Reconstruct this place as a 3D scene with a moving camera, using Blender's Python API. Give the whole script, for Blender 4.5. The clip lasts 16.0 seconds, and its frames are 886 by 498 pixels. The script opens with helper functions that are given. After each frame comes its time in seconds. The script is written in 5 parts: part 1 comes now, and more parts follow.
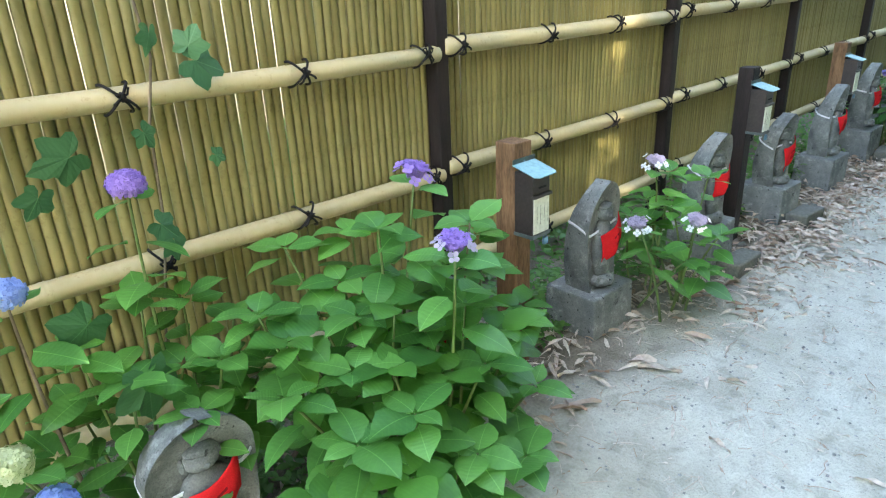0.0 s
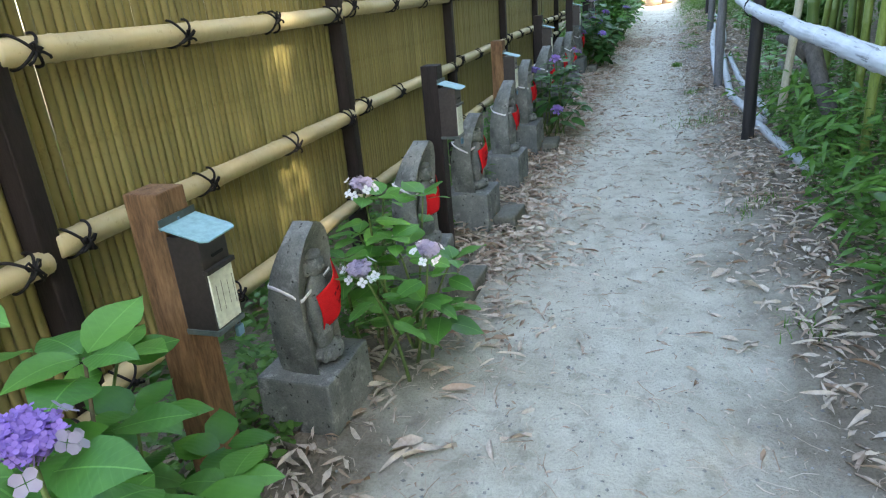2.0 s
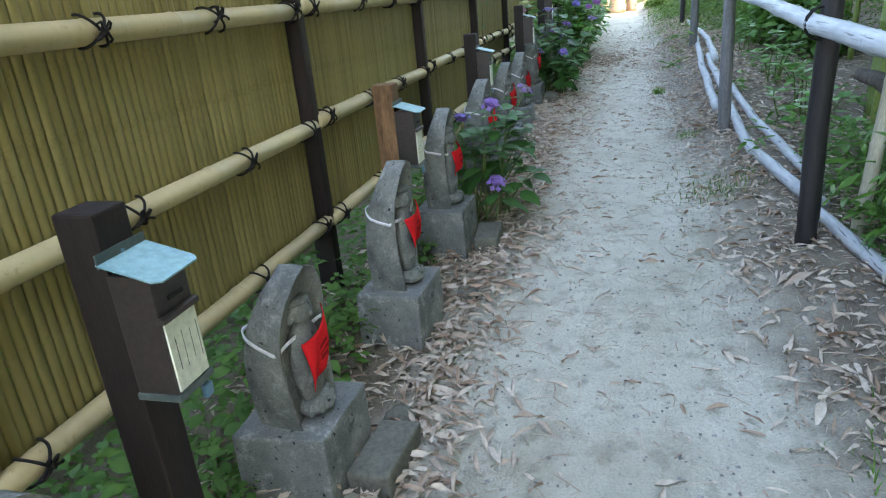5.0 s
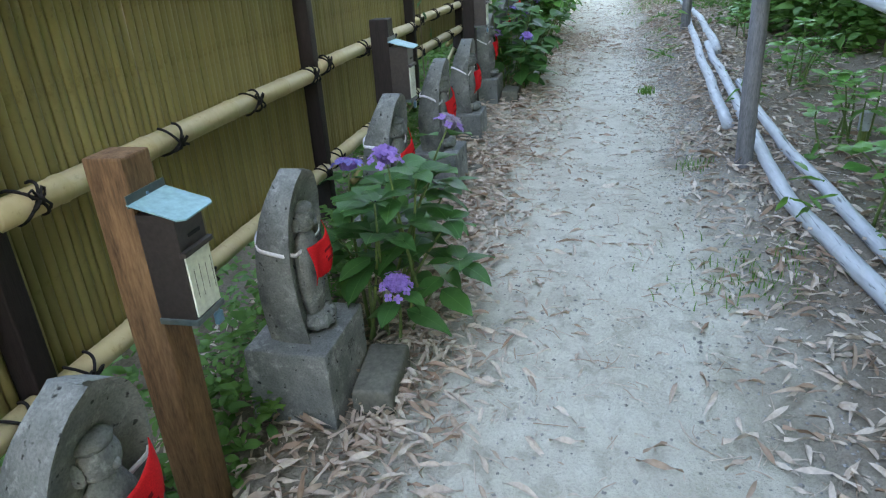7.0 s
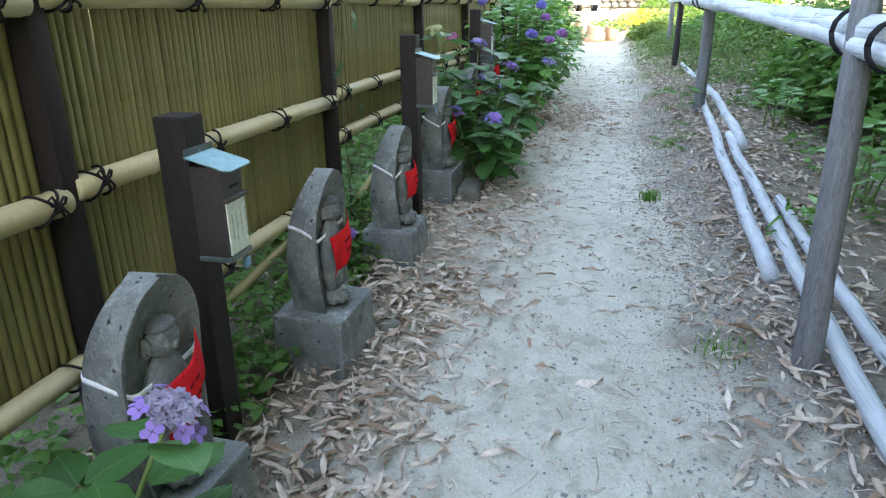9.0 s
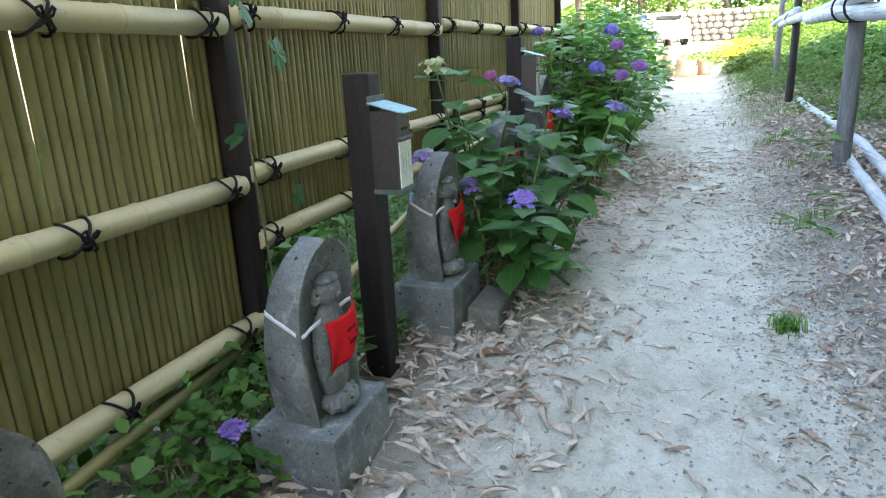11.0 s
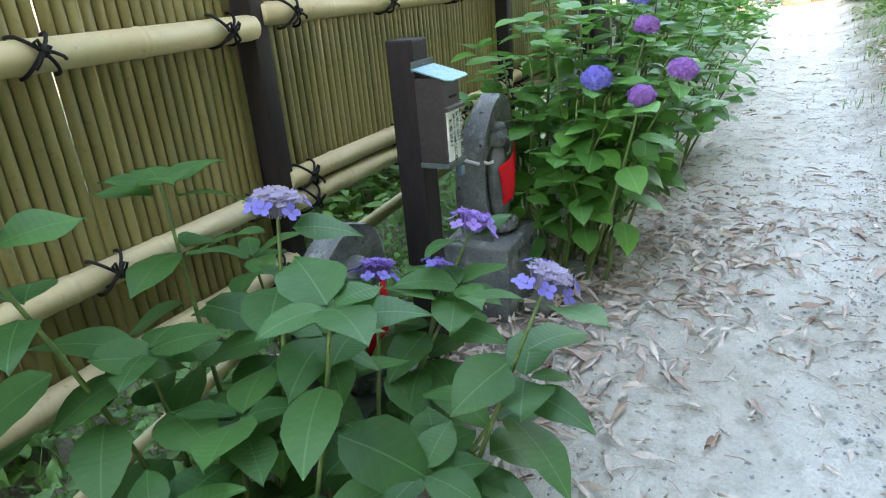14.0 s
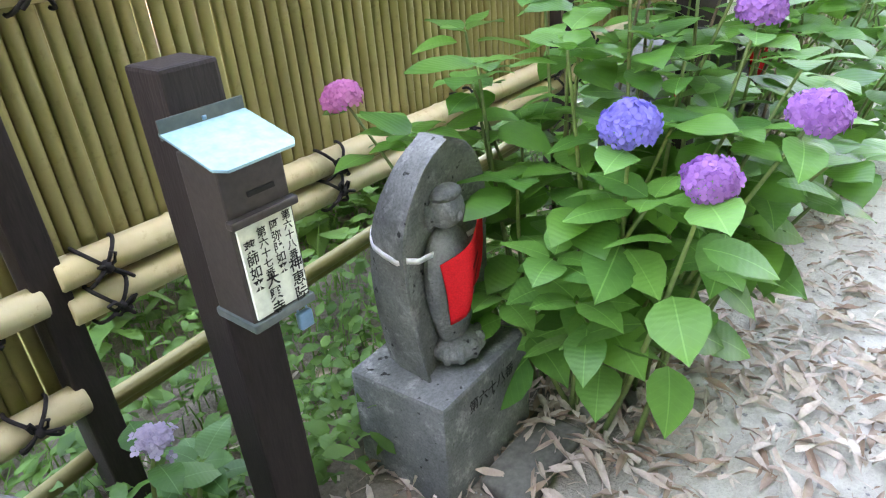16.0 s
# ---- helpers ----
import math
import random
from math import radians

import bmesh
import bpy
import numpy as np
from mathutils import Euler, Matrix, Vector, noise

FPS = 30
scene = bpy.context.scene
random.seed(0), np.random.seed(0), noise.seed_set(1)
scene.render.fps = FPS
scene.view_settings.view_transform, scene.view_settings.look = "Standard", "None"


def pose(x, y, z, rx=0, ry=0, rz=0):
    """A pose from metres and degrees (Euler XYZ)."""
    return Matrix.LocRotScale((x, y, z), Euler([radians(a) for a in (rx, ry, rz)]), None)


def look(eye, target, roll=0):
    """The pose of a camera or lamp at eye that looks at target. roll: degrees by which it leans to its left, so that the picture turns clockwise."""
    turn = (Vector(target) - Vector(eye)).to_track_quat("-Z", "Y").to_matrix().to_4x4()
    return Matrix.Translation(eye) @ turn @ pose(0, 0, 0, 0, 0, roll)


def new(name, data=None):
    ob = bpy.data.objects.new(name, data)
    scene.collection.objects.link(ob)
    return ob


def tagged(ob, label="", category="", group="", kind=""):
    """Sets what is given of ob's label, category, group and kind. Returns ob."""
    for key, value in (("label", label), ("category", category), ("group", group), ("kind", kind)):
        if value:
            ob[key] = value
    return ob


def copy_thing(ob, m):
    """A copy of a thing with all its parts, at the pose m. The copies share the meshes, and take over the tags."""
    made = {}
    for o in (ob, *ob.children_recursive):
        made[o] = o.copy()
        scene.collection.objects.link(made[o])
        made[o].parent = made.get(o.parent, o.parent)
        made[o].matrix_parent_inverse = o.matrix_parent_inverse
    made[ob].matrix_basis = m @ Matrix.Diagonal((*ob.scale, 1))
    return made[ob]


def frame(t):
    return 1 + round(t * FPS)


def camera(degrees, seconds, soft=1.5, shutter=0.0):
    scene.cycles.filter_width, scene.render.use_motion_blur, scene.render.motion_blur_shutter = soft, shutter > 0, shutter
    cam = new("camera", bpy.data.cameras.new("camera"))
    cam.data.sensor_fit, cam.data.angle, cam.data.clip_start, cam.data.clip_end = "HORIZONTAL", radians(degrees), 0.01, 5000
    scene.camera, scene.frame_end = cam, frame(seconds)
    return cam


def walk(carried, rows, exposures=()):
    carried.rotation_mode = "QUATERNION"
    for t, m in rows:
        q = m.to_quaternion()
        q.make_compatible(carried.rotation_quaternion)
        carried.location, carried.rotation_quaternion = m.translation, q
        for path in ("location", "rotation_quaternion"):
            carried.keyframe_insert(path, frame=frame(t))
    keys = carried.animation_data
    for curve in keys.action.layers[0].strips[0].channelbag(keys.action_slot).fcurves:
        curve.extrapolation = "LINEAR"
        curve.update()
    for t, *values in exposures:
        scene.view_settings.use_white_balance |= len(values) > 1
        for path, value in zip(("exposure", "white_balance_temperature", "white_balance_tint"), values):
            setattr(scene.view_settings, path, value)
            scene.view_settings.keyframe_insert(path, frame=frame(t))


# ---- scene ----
cam = camera(68.3, 16.0, soft=1.2)
PATH = [
    (0, (0.027, -0.068, 1.516), (1.288, 1.287, 0.758), -2.5),
    (0.5, (0.046, 0.134, 1.391), (1.607, 1.195, 0.729), -2.0),
    (1, (0.123, 0.224, 1.36), (1.849, 0.977, 0.689), -2.4),
    (1.5, (0.386, 0.322, 1.346), (2.148, 1.006, 0.694), -5.0),
    (2, (0.666, 0.383, 1.327), (2.429, 0.989, 0.605), -4.8),
    (2.5, (0.993, 0.475, 1.339), (2.831, 0.947, 0.705), -5.0),
    (3, (1.311, 0.474, 1.319), (3.172, 0.845, 0.688), -5.4),
    (3.5, (1.706, 0.445, 1.347), (3.559, 0.867, 0.726), -4.2),
    (3.7, (1.851, 0.453, 1.332), (3.683, 0.927, 0.685), -5.2),
    (5.8, (3.533, 0.575, 1.283), (5.322, 1.063, 0.535), -4.7),
    (6, (3.683, 0.574, 1.277), (5.471, 1.04, 0.512), -4.7),
    (6.5, (4.08, 0.567, 1.304), (5.844, 1.026, 0.482), -4.7),
    (7, (4.511, 0.603, 1.301), (6.289, 1.024, 0.488), -3.5),
    (7.5, (4.915, 0.576, 1.283), (6.697, 1.004, 0.481), -4.0),
    (8, (5.318, 0.567, 1.329), (7.048, 1.176, 0.53), -3.3),
    (8.5, (5.748, 0.578, 1.344), (7.562, 1.036, 0.635), -0.4),
    (8.7, (5.86, 0.526, 1.332), (7.693, 0.924, 0.638), -0.2),
    (10.8, (7.412, 0.536, 1.227), (9.171, 1.302, 0.659), -3.7),
    (11, (7.577, 0.539, 1.227), (9.371, 1.217, 0.661), -2.8),
    (11.5, (7.948, 0.533, 1.273), (9.794, 1.095, 0.748), -1.9),
    (12, (8.306, 0.499, 1.299), (10.137, 1.073, 0.736), -3.0),
    (12.5, (8.617, 0.471, 1.331), (10.398, 1.109, 0.683), -3.0),
    (13, (9.058, 0.571, 1.396), (10.802, 1.171, 0.621), -2.5),
    (13.5, (9.321, 0.556, 1.361), (11.029, 1.29, 0.623), -5.4),
    (14, (9.684, 0.506, 1.445), (11.304, 1.402, 0.689), -5.0),
    (14.5, (10.077, 0.552, 1.474), (11.738, 1.416, 0.771), -3.2),
    (15, (10.449, 0.534, 1.488), (12.086, 1.41, 0.743), -3.9),
    (15.5, (10.682, 0.593, 1.478), (12.197, 1.616, 0.666), -4.3),
    (16, (10.858, 0.639, 1.462), (12.185, 1.803, 0.522), -5.1),
]
EXPOSURES = [(0.0, 3.6, 7800, 8), (1.0, 3.35, 7900, 9), (2.5, 3.15, 8200, 10), (3.5, 3.16, 8200, 10), (7.0, 3.38, 8600, 12), (11.0, 3.58, 8500, 13), (12.5, 3.62, 8650, 14), (14.5, 3.9, 8800, 15), (15.2, 4.05, 9100, 19), (16.0, 4.62, 9550, 24)]
walk(cam, [(t, look(eye, target, roll)) for t, eye, target, roll in PATH], EXPOSURES)

# ---- world, sun ----
SUN_DIR = Vector((-0.30, -0.66, 0.66)).normalized()          # towards the sun
world = bpy.data.worlds.new("sky_world")
scene.world = world
world.use_nodes = True
wn = world.node_tree.nodes
sky = wn.new("ShaderNodeTexSky")
sky.sky_type = 'NISHITA'
sky.sun_disc = False
sky.sun_elevation = math.asin(SUN_DIR.z)
sky.sun_rotation = math.atan2(SUN_DIR.x, SUN_DIR.y)
wn["Background"].inputs[1].default_value = 0.15
world.node_tree.links.new(sky.outputs[0], wn["Background"].inputs[0])
sun_data = bpy.data.lights.new("sun", 'SUN')
sun_data.energy = 3.2
sun_data.angle = radians(0.6)
sun_data.color = (1.0, 0.95, 0.86)
sun = new("sun", sun_data)
sun.matrix_world = look((0, 0, 20), Vector((0, 0, 20)) - SUN_DIR)


# ---- materials ----
def material(name, rough=0.7, spec=0.4, metal=0.0):
    m = bpy.data.materials.new(name)
    m.use_nodes = True
    b = m.node_tree.nodes["Principled BSDF"]
    b.inputs["Roughness"].default_value = rough
    b.inputs["Specular IOR Level"].default_value = spec
    b.inputs["Metallic"].default_value = metal
    return m, m.node_tree.nodes, m.node_tree.links, b


def coords(n, l, scale=(1, 1, 1)):
    tc = n.new("ShaderNodeTexCoord")
    mp = n.new("ShaderNodeMapping")
    mp.inputs["Scale"].default_value = scale
    l.new(tc.outputs["Object"], mp.inputs[0])
    return mp.outputs[0]


def noise_tex(n, l, vec, scale, detail=4, rough=0.6):
    t = n.new("ShaderNodeTexNoise")
    t.inputs["Scale"].default_value = scale
    t.inputs["Detail"].default_value = detail
    t.inputs["Roughness"].default_value = rough
    if vec is not None:
        l.new(vec, t.inputs["Vector"])
    return t.outputs["Fac"]


def ramp(n, l, fac, stops):
    r = n.new("ShaderNodeValToRGB")
    e = r.color_ramp.elements
    while len(e) < len(stops):
        e.new(0.5)
    for el, (p, c) in zip(e, stops):
        el.position = p
        el.color = (*c, 1)
    l.new(fac, r.inputs[0])
    return r.outputs[0]


def mix(n, l, fac, a, b, mode='MIX'):
    m = n.new("ShaderNodeMix")
    m.data_type, m.blend_type = 'RGBA', mode
    for sock, v in ((m.inputs[0], fac), (m.inputs[6], a), (m.inputs[7], b)):
        if isinstance(v, (int, float)):
            sock.default_value = v
        elif isinstance(v, tuple):
            sock.default_value = (*v, 1)
        else:
            l.new(v, sock)
    return m.outputs[2]


def bump(n, l, b, height, strength=0.3, dist=0.01):
    bp = n.new("ShaderNodeBump")
    bp.inputs["Strength"].default_value = strength
    bp.inputs["Distance"].default_value = dist
    l.new(height, bp.inputs["Height"])
    l.new(bp.outputs[0], b.inputs["Normal"])


def island(n, objects=False):
    if objects:
        return n.new("ShaderNodeObjectInfo").outputs["Random"]
    return n.new("ShaderNodeNewGeometry").outputs["Random Per Island"]


def two_tone(name, a, b_, scale, rough=0.7, spec=0.4, stretch=(1, 1, 1), fine=60, strength=0.3, dist=0.004, vary=None, objects=False, metal=0.0):
    """A surface in two tones with fine grain; vary: a third colour by piece."""
    m, n, l, b = material(name, rough, spec, metal)
    v = coords(n, l, stretch)
    big = noise_tex(n, l, v, scale, 5)
    small = noise_tex(n, l, v, fine, 3)
    c = ramp(n, l, big, [(0.32, a), (0.68, b_)])
    c = mix(n, l, 0.35, c, ramp(n, l, small, [(0.3, tuple(x * 0.6 for x in a)), (0.7, tuple(min(1, x * 1.3) for x in b_))]))
    if vary:
        r = ramp(n, l, island(n, objects), [(0.0, (0, 0, 0)), (0.45, (0.18, 0.18, 0.18)), (1.0, (0.8, 0.8, 0.8))])
        c = mix(n, l, r, c, vary)
    l.new(c, b.inputs["Base Color"])
    bump(n, l, b, small, strength, dist)
    return m


def worn_stone(name, a, c, scale):
    """Grey stone with broad stains, pale lichen bloom, dark pits and a grainy face."""
    m, n, l, b = material(name, 0.9, 0.25)
    v = coords(n, l)
    big = noise_tex(n, l, v, scale, 6, 0.65)
    bloom = noise_tex(n, l, v, 16, 6, 0.75)
    grain = noise_tex(n, l, v, 170, 3, 0.7)
    pits = noise_tex(n, l, v, 48, 2, 0.5)
    col = ramp(n, l, big, [(0.32, a), (0.68, c)])
    col = mix(n, l, ramp(n, l, bloom, [(0.54, (0, 0, 0)), (0.70, (0.7, 0.7, 0.7))]), col, tuple(min(1, x * 1.55) for x in c))
    col = mix(n, l, 0.55, col, ramp(n, l, grain, [(0.32, (0.5, 0.5, 0.5)), (0.62, (1.15, 1.15, 1.15))]), 'MULTIPLY')
    hole = ramp(n, l, pits, [(0.27, (0.2, 0.2, 0.2)), (0.33, (1, 1, 1))])
    col = mix(n, l, 1.0, col, hole, 'MULTIPLY')
    l.new(col, b.inputs["Base Color"])
    bump(n, l, b, mix(n, l, 0.5, hole, mix(n, l, 0.5, grain, bloom)), 0.6, 0.008)
    return m


def leaf_material(name, dark, light, rough=0.45, objects=True, clear=0.35):
    m, n, l, b = material(name, rough, 0.4)
    v = coords(n, l)
    r = island(n, objects)
    big = noise_tex(n, l, v, 14, 3)
    c = mix(n, l, r, dark, light)
    c = mix(n, l, 0.35, c, ramp(n, l, big, [(0.3, tuple(x * 0.7 for x in dark)), (0.7, light)]))
    l.new(c, b.inputs["Base Color"])
    if objects:
        # pale midrib and side veins
        sp = n.new("ShaderNodeSeparateXYZ")
        l.new(v, sp.inputs[0])

        def mth(op, a, c=0.0):
            k = n.new("ShaderNodeMath")
            k.operation = op
            for q, x in zip(k.inputs, (a, c)):
                if isinstance(x, (int, float)):
                    q.default_value = x
                else:
                    l.new(x, q)
            return k.outputs[0]
        side = mth('ABSOLUTE', sp.outputs[1])
        rib = mth('LESS_THAN', side, 0.0013)
        vein = mth('GREATER_THAN', mth('SINE', mth('MULTIPLY', mth('SUBTRACT', sp.outputs[0], mth('MULTIPLY', side, 0.75)), 400.0)), 0.93)
        mask = mth('MULTIPLY', mth('MAXIMUM', rib, mth('MULTIPLY', vein, 0.16)), 0.60)
        c = mix(n, l, mask, c, tuple(min(1, x * 1.25 + 0.03) for x in light))
        l.new(c, b.inputs["Base Color"])
    # light passing through the blade
    tr = n.new("ShaderNodeBsdfTranslucent")
    l.new(mix(n, l, 0.5, c, tuple(x * 1.25 for x in light)), tr.inputs[0])
    ms = n.new("ShaderNodeMixShader")
    ms.inputs[0].default_value = clear
    l.new(b.outputs[0], ms.inputs[1])
    l.new(tr.outputs[0], ms.inputs[2])
    l.new(ms.outputs[0], n["Material Output"].inputs[0])
    w = n.new("ShaderNodeTexWave")
    w.inputs["Scale"].default_value = 30
    w.inputs["Distortion"].default_value = 3
    l.new(v, w.inputs["Vector"])
    bump(n, l, b, w.outputs["Fac"], 0.12, 0.003)
    return m


M = {}


def make_materials():
    # ground: pale trodden silt on the path, dark litter-strewn soil beside it
    m, n, l, b = material("ground", 0.95, 0.2)
    v = coords(n, l)
    sep = n.new("ShaderNodeSeparateXYZ")
    l.new(v, sep.inputs[0])
    edge_n = noise_tex(n, l, v, 2.2, 6)
    mid = noise_tex(n, l, v, 7, 6, 0.7)
    fine = noise_tex(n, l, v, 90, 4, 0.7)
    silt = ramp(n, l, mid, [(0.25, (0.44, 0.425, 0.36)), (0.55, (0.60, 0.585, 0.51)), (0.8, (0.66, 0.65, 0.58))])
    silt = mix(n, l, 0.24, silt, ramp(n, l, fine, [(0.36, (0.30, 0.285, 0.25)), (0.62, (0.66, 0.65, 0.60))]))
    stain = noise_tex(n, l, v, 1.7, 5, 0.65)
    silt = mix(n, l, 0.6, silt, ramp(n, l, stain, [(0.34, (0.66, 0.63, 0.56)), (0.56, (1.0, 1.0, 0.98))]), 'MULTIPLY')
    scuff = noise_tex(n, l, v, 11, 3, 0.5)
    silt = mix(n, l, 0.5, silt, ramp(n, l, scuff, [(0.35, (0.60, 0.58, 0.55)), (0.44, (1, 1, 1))]), 'MULTIPLY')
    soil = ramp(n, l, mid, [(0.3, (0.13, 0.108, 0.088)), (0.7, (0.31, 0.27, 0.225))])
    soil = mix(n, l, 0.4, soil, ramp(n, l, fine, [(0.3, (0.05, 0.04, 0.03)), (0.7, (0.32, 0.27, 0.2))]))

    def mth(op, a, c):
        k = n.new("ShaderNodeMath")
        k.operation = op
        for s, x in zip(k.inputs, (a, c)):
            if isinstance(x, (int, float)):
                s.default_value = x
            else:
                l.new(x, s)
        return k.outputs[0]
    off = mth('ABSOLUTE', mth('SUBTRACT', sep.outputs[1], 0.58), 0)
    off = mth('ADD', off, mth('MULTIPLY', mth('SUBTRACT', edge_n, 0.5), 0.9))
    k = n.new("ShaderNodeMapRange")
    k.inputs[1].default_value, k.inputs[2].default_value = 0.42, 0.82
    l.new(off, k.inputs[0])
    l.new(mix(n, l, k.outputs[0], silt, soil), b.inputs["Base Color"])
    bump(n, l, b, mth('ADD', fine, mth('MULTIPLY', mid, 2.5)), 0.7, 0.016)
    M["ground"] = m

    M["strip"] = bamboo("fence_bamboo", (0.205, 0.176, 0.066), (0.265, 0.230, 0.094), True)
    M["strip_joined"] = bamboo("fence_bamboo_joined", (0.205, 0.176, 0.066), (0.265, 0.230, 0.094), False)
    M["rail"] = bamboo("rail_bamboo", (0.50, 0.41, 0.225), (0.58, 0.49, 0.30), True)
    m, n, l, b = material("weathered_bamboo", 0.6, 0.3)
    big = noise_tex(n, l, coords(n, l, (1.2, 5, 5)), 5, 5)
    streak = noise_tex(n, l, coords(n, l, (0.25, 22, 22)), 4, 2, 0.4)
    c = ramp(n, l, big, [(0.3, (0.36, 0.395, 0.43)), (0.7, (0.52, 0.56, 0.60))])
    c = mix(n, l, 0.9, c, ramp(n, l, streak, [(0.30, (0.30, 0.30, 0.30)), (0.37, (1, 1, 1))]), 'MULTIPLY')
    l.new(c, b.inputs["Base Color"])
    bump(n, l, b, streak, 0.5, 0.008)
    M["grey_bamboo"] = m
    M["dark_wood"] = two_tone("dark_stained_wood", (0.015, 0.011, 0.011), (0.029, 0.022, 0.022), 5, 0.6, 0.2, (6, 6, 0.6), 50, 0.25)
    M["black_wood"] = two_tone("black_post_wood", (0.012, 0.011, 0.013), (0.035, 0.032, 0.035), 5, 0.6, 0.3, (6, 6, 0.6), 50, 0.3)
    M["brown_wood"] = two_tone("brown_wood", (0.075, 0.038, 0.020), (0.27, 0.15, 0.078), 4, 0.75, 0.25, (8, 8, 1.3), 22, 0.5)
    M["grey_wood"] = two_tone("grey_post_wood", (0.10, 0.10, 0.105), (0.22, 0.22, 0.23), 5, 0.8, 0.2, (8, 8, 0.7), 40, 0.4)
    M["cord"] = two_tone("black_cord", (0.010, 0.009, 0.010), (0.022, 0.020, 0.022), 40, 0.8, 0.2)
    M["stone"] = worn_stone("statue_stone", (0.085, 0.096, 0.096), (0.245, 0.262, 0.252), 7)
    M["pedestal"] = worn_stone("pedestal_stone", (0.115, 0.130, 0.132), (0.285, 0.300, 0.292), 4)
    M["slab"] = two_tone("slab_stone", (0.10, 0.10, 0.085), (0.19, 0.19, 0.165), 6, 0.9, 0.2)
    M["red"] = two_tone("red_cloth", (0.52, 0.012, 0.018), (0.66, 0.02, 0.025), 9, 0.85, 0.1, (1, 1, 1), 300, 0.25, 0.002)
    M["ink"] = two_tone("black_ink", (0.012, 0.012, 0.012), (0.02, 0.02, 0.02), 20, 0.7, 0.2)
    M["bib_ink"] = two_tone("bib_print", (0.16, 0.008, 0.012), (0.22, 0.01, 0.014), 20, 0.85, 0.1)
    M["white_cord"] = two_tone("white_band", (0.68, 0.69, 0.74), (0.8, 0.81, 0.86), 20, 0.8, 0.2)
    M["box"] = two_tone("box_metal", (0.025, 0.019, 0.019), (0.048, 0.038, 0.036), 9, 0.45, 0.5, (1, 1, 1), 80, 0.12)
    M["lid"] = two_tone("pale_lid_metal", (0.165, 0.33, 0.36), (0.26, 0.46, 0.49), 14, 0.5, 0.4, (1, 1, 1), 60, 0.08)
    M["lid_dark"] = two_tone("lid_edge_metal", (0.05, 0.08, 0.08), (0.10, 0.12, 0.115), 14, 0.4, 0.5, (1, 1, 1), 60, 0.1)
    M["label"] = two_tone("label_board", (0.66, 0.69, 0.58), (0.74, 0.77, 0.66), 8, 0.5, 0.3, (1, 1, 1), 60, 0.05)
    M["steel"] = two_tone("lock_metal", (0.10, 0.22, 0.33), (0.16, 0.30, 0.42), 20, 0.3, 0.5, metal=0.3)
    M["hyd"] = leaf_material("hydrangea_leaf", (0.038, 0.165, 0.038), (0.145, 0.385, 0.078), 0.40)
    M["hyd_dark"] = leaf_material("hydrangea_leaf_dark", (0.026, 0.105, 0.03), (0.075, 0.215, 0.055))
    M["hyd_joined"] = leaf_material("hydrangea_leaf_mass", (0.028, 0.13, 0.028), (0.11, 0.31, 0.05), 0.40, objects=False)
    M["vine"] = leaf_material("vine_leaf", (0.04, 0.145, 0.065), (0.08, 0.235, 0.10), 0.5)
    M["weed"] = leaf_material("weed_leaf", (0.035, 0.12, 0.026), (0.12, 0.27, 0.055), 0.55, False)
    M["grass"] = leaf_material("grass_blade", (0.045, 0.15, 0.026), (0.14, 0.31, 0.055), 0.55, False)
    M["bank"] = leaf_material("bank_leaf", (0.05, 0.115, 0.025), (0.145, 0.24, 0.06), 0.6, False)
    M["sasa"] = leaf_material("bamboo_leaf", (0.04, 0.145, 0.028), (0.14, 0.32, 0.06), 0.4, False)
    M["tree_leaf"] = leaf_material("tree_leaf", (0.05, 0.13, 0.02), (0.14, 0.27, 0.04), 0.55, False)
    M["stem"] = two_tone("green_stem", (0.07, 0.13, 0.035), (0.14, 0.20, 0.06), 14, 0.6)
    M["wood_stem"] = two_tone("woody_stem", (0.10, 0.075, 0.05), (0.2, 0.155, 0.11), 14, 0.8)
    M["litter"] = two_tone("dry_leaf", (0.50, 0.42, 0.345), (0.70, 0.62, 0.535), 9, 0.65, 0.3, vary=(0.25, 0.135, 0.075))
    M["culm"] = two_tone("green_culm", (0.10, 0.15, 0.035), (0.23, 0.28, 0.07), 3, 0.4, 0.4, (4, 4, 0.8), 40, 0.1, vary=(0.055, 0.115, 0.035), objects=True)
    M["culm_dry"] = two_tone("dry_culm", (0.36, 0.33, 0.25), (0.5, 0.47, 0.38), 3, 0.55, 0.3, (4, 4, 0.8), 40, 0.1)
    M["log"] = two_tone("dead_log", (0.05, 0.045, 0.042), (0.16, 0.145, 0.135), 10, 0.9, 0.2, (3, 3, 0.6), 60, 0.7, 0.01)
    for key, a, c in (("violet", (0.24, 0.14, 0.48), (0.42, 0.27, 0.68)), ("purple", (0.26, 0.10, 0.36), (0.45, 0.20, 0.53)), ("blue", (0.14, 0.13, 0.50), (0.28, 0.25, 0.66)),
                      ("pink", (0.50, 0.12, 0.38), (0.66, 0.25, 0.50)), ("white", (0.72, 0.72, 0.76), (0.85, 0.85, 0.88)), ("lilac", (0.34, 0.30, 0.44), (0.48, 0.42, 0.52)),
                      ("sky", (0.17, 0.28, 0.66), (0.34, 0.46, 0.75)), ("cream", (0.50, 0.56, 0.30), (0.62, 0.66, 0.42)), ("yellow", (0.70, 0.42, 0.02), (0.80, 0.55, 0.05))):
        M[key] = leaf_material("petal_" + key, a, c, 0.6, False, 0.3)
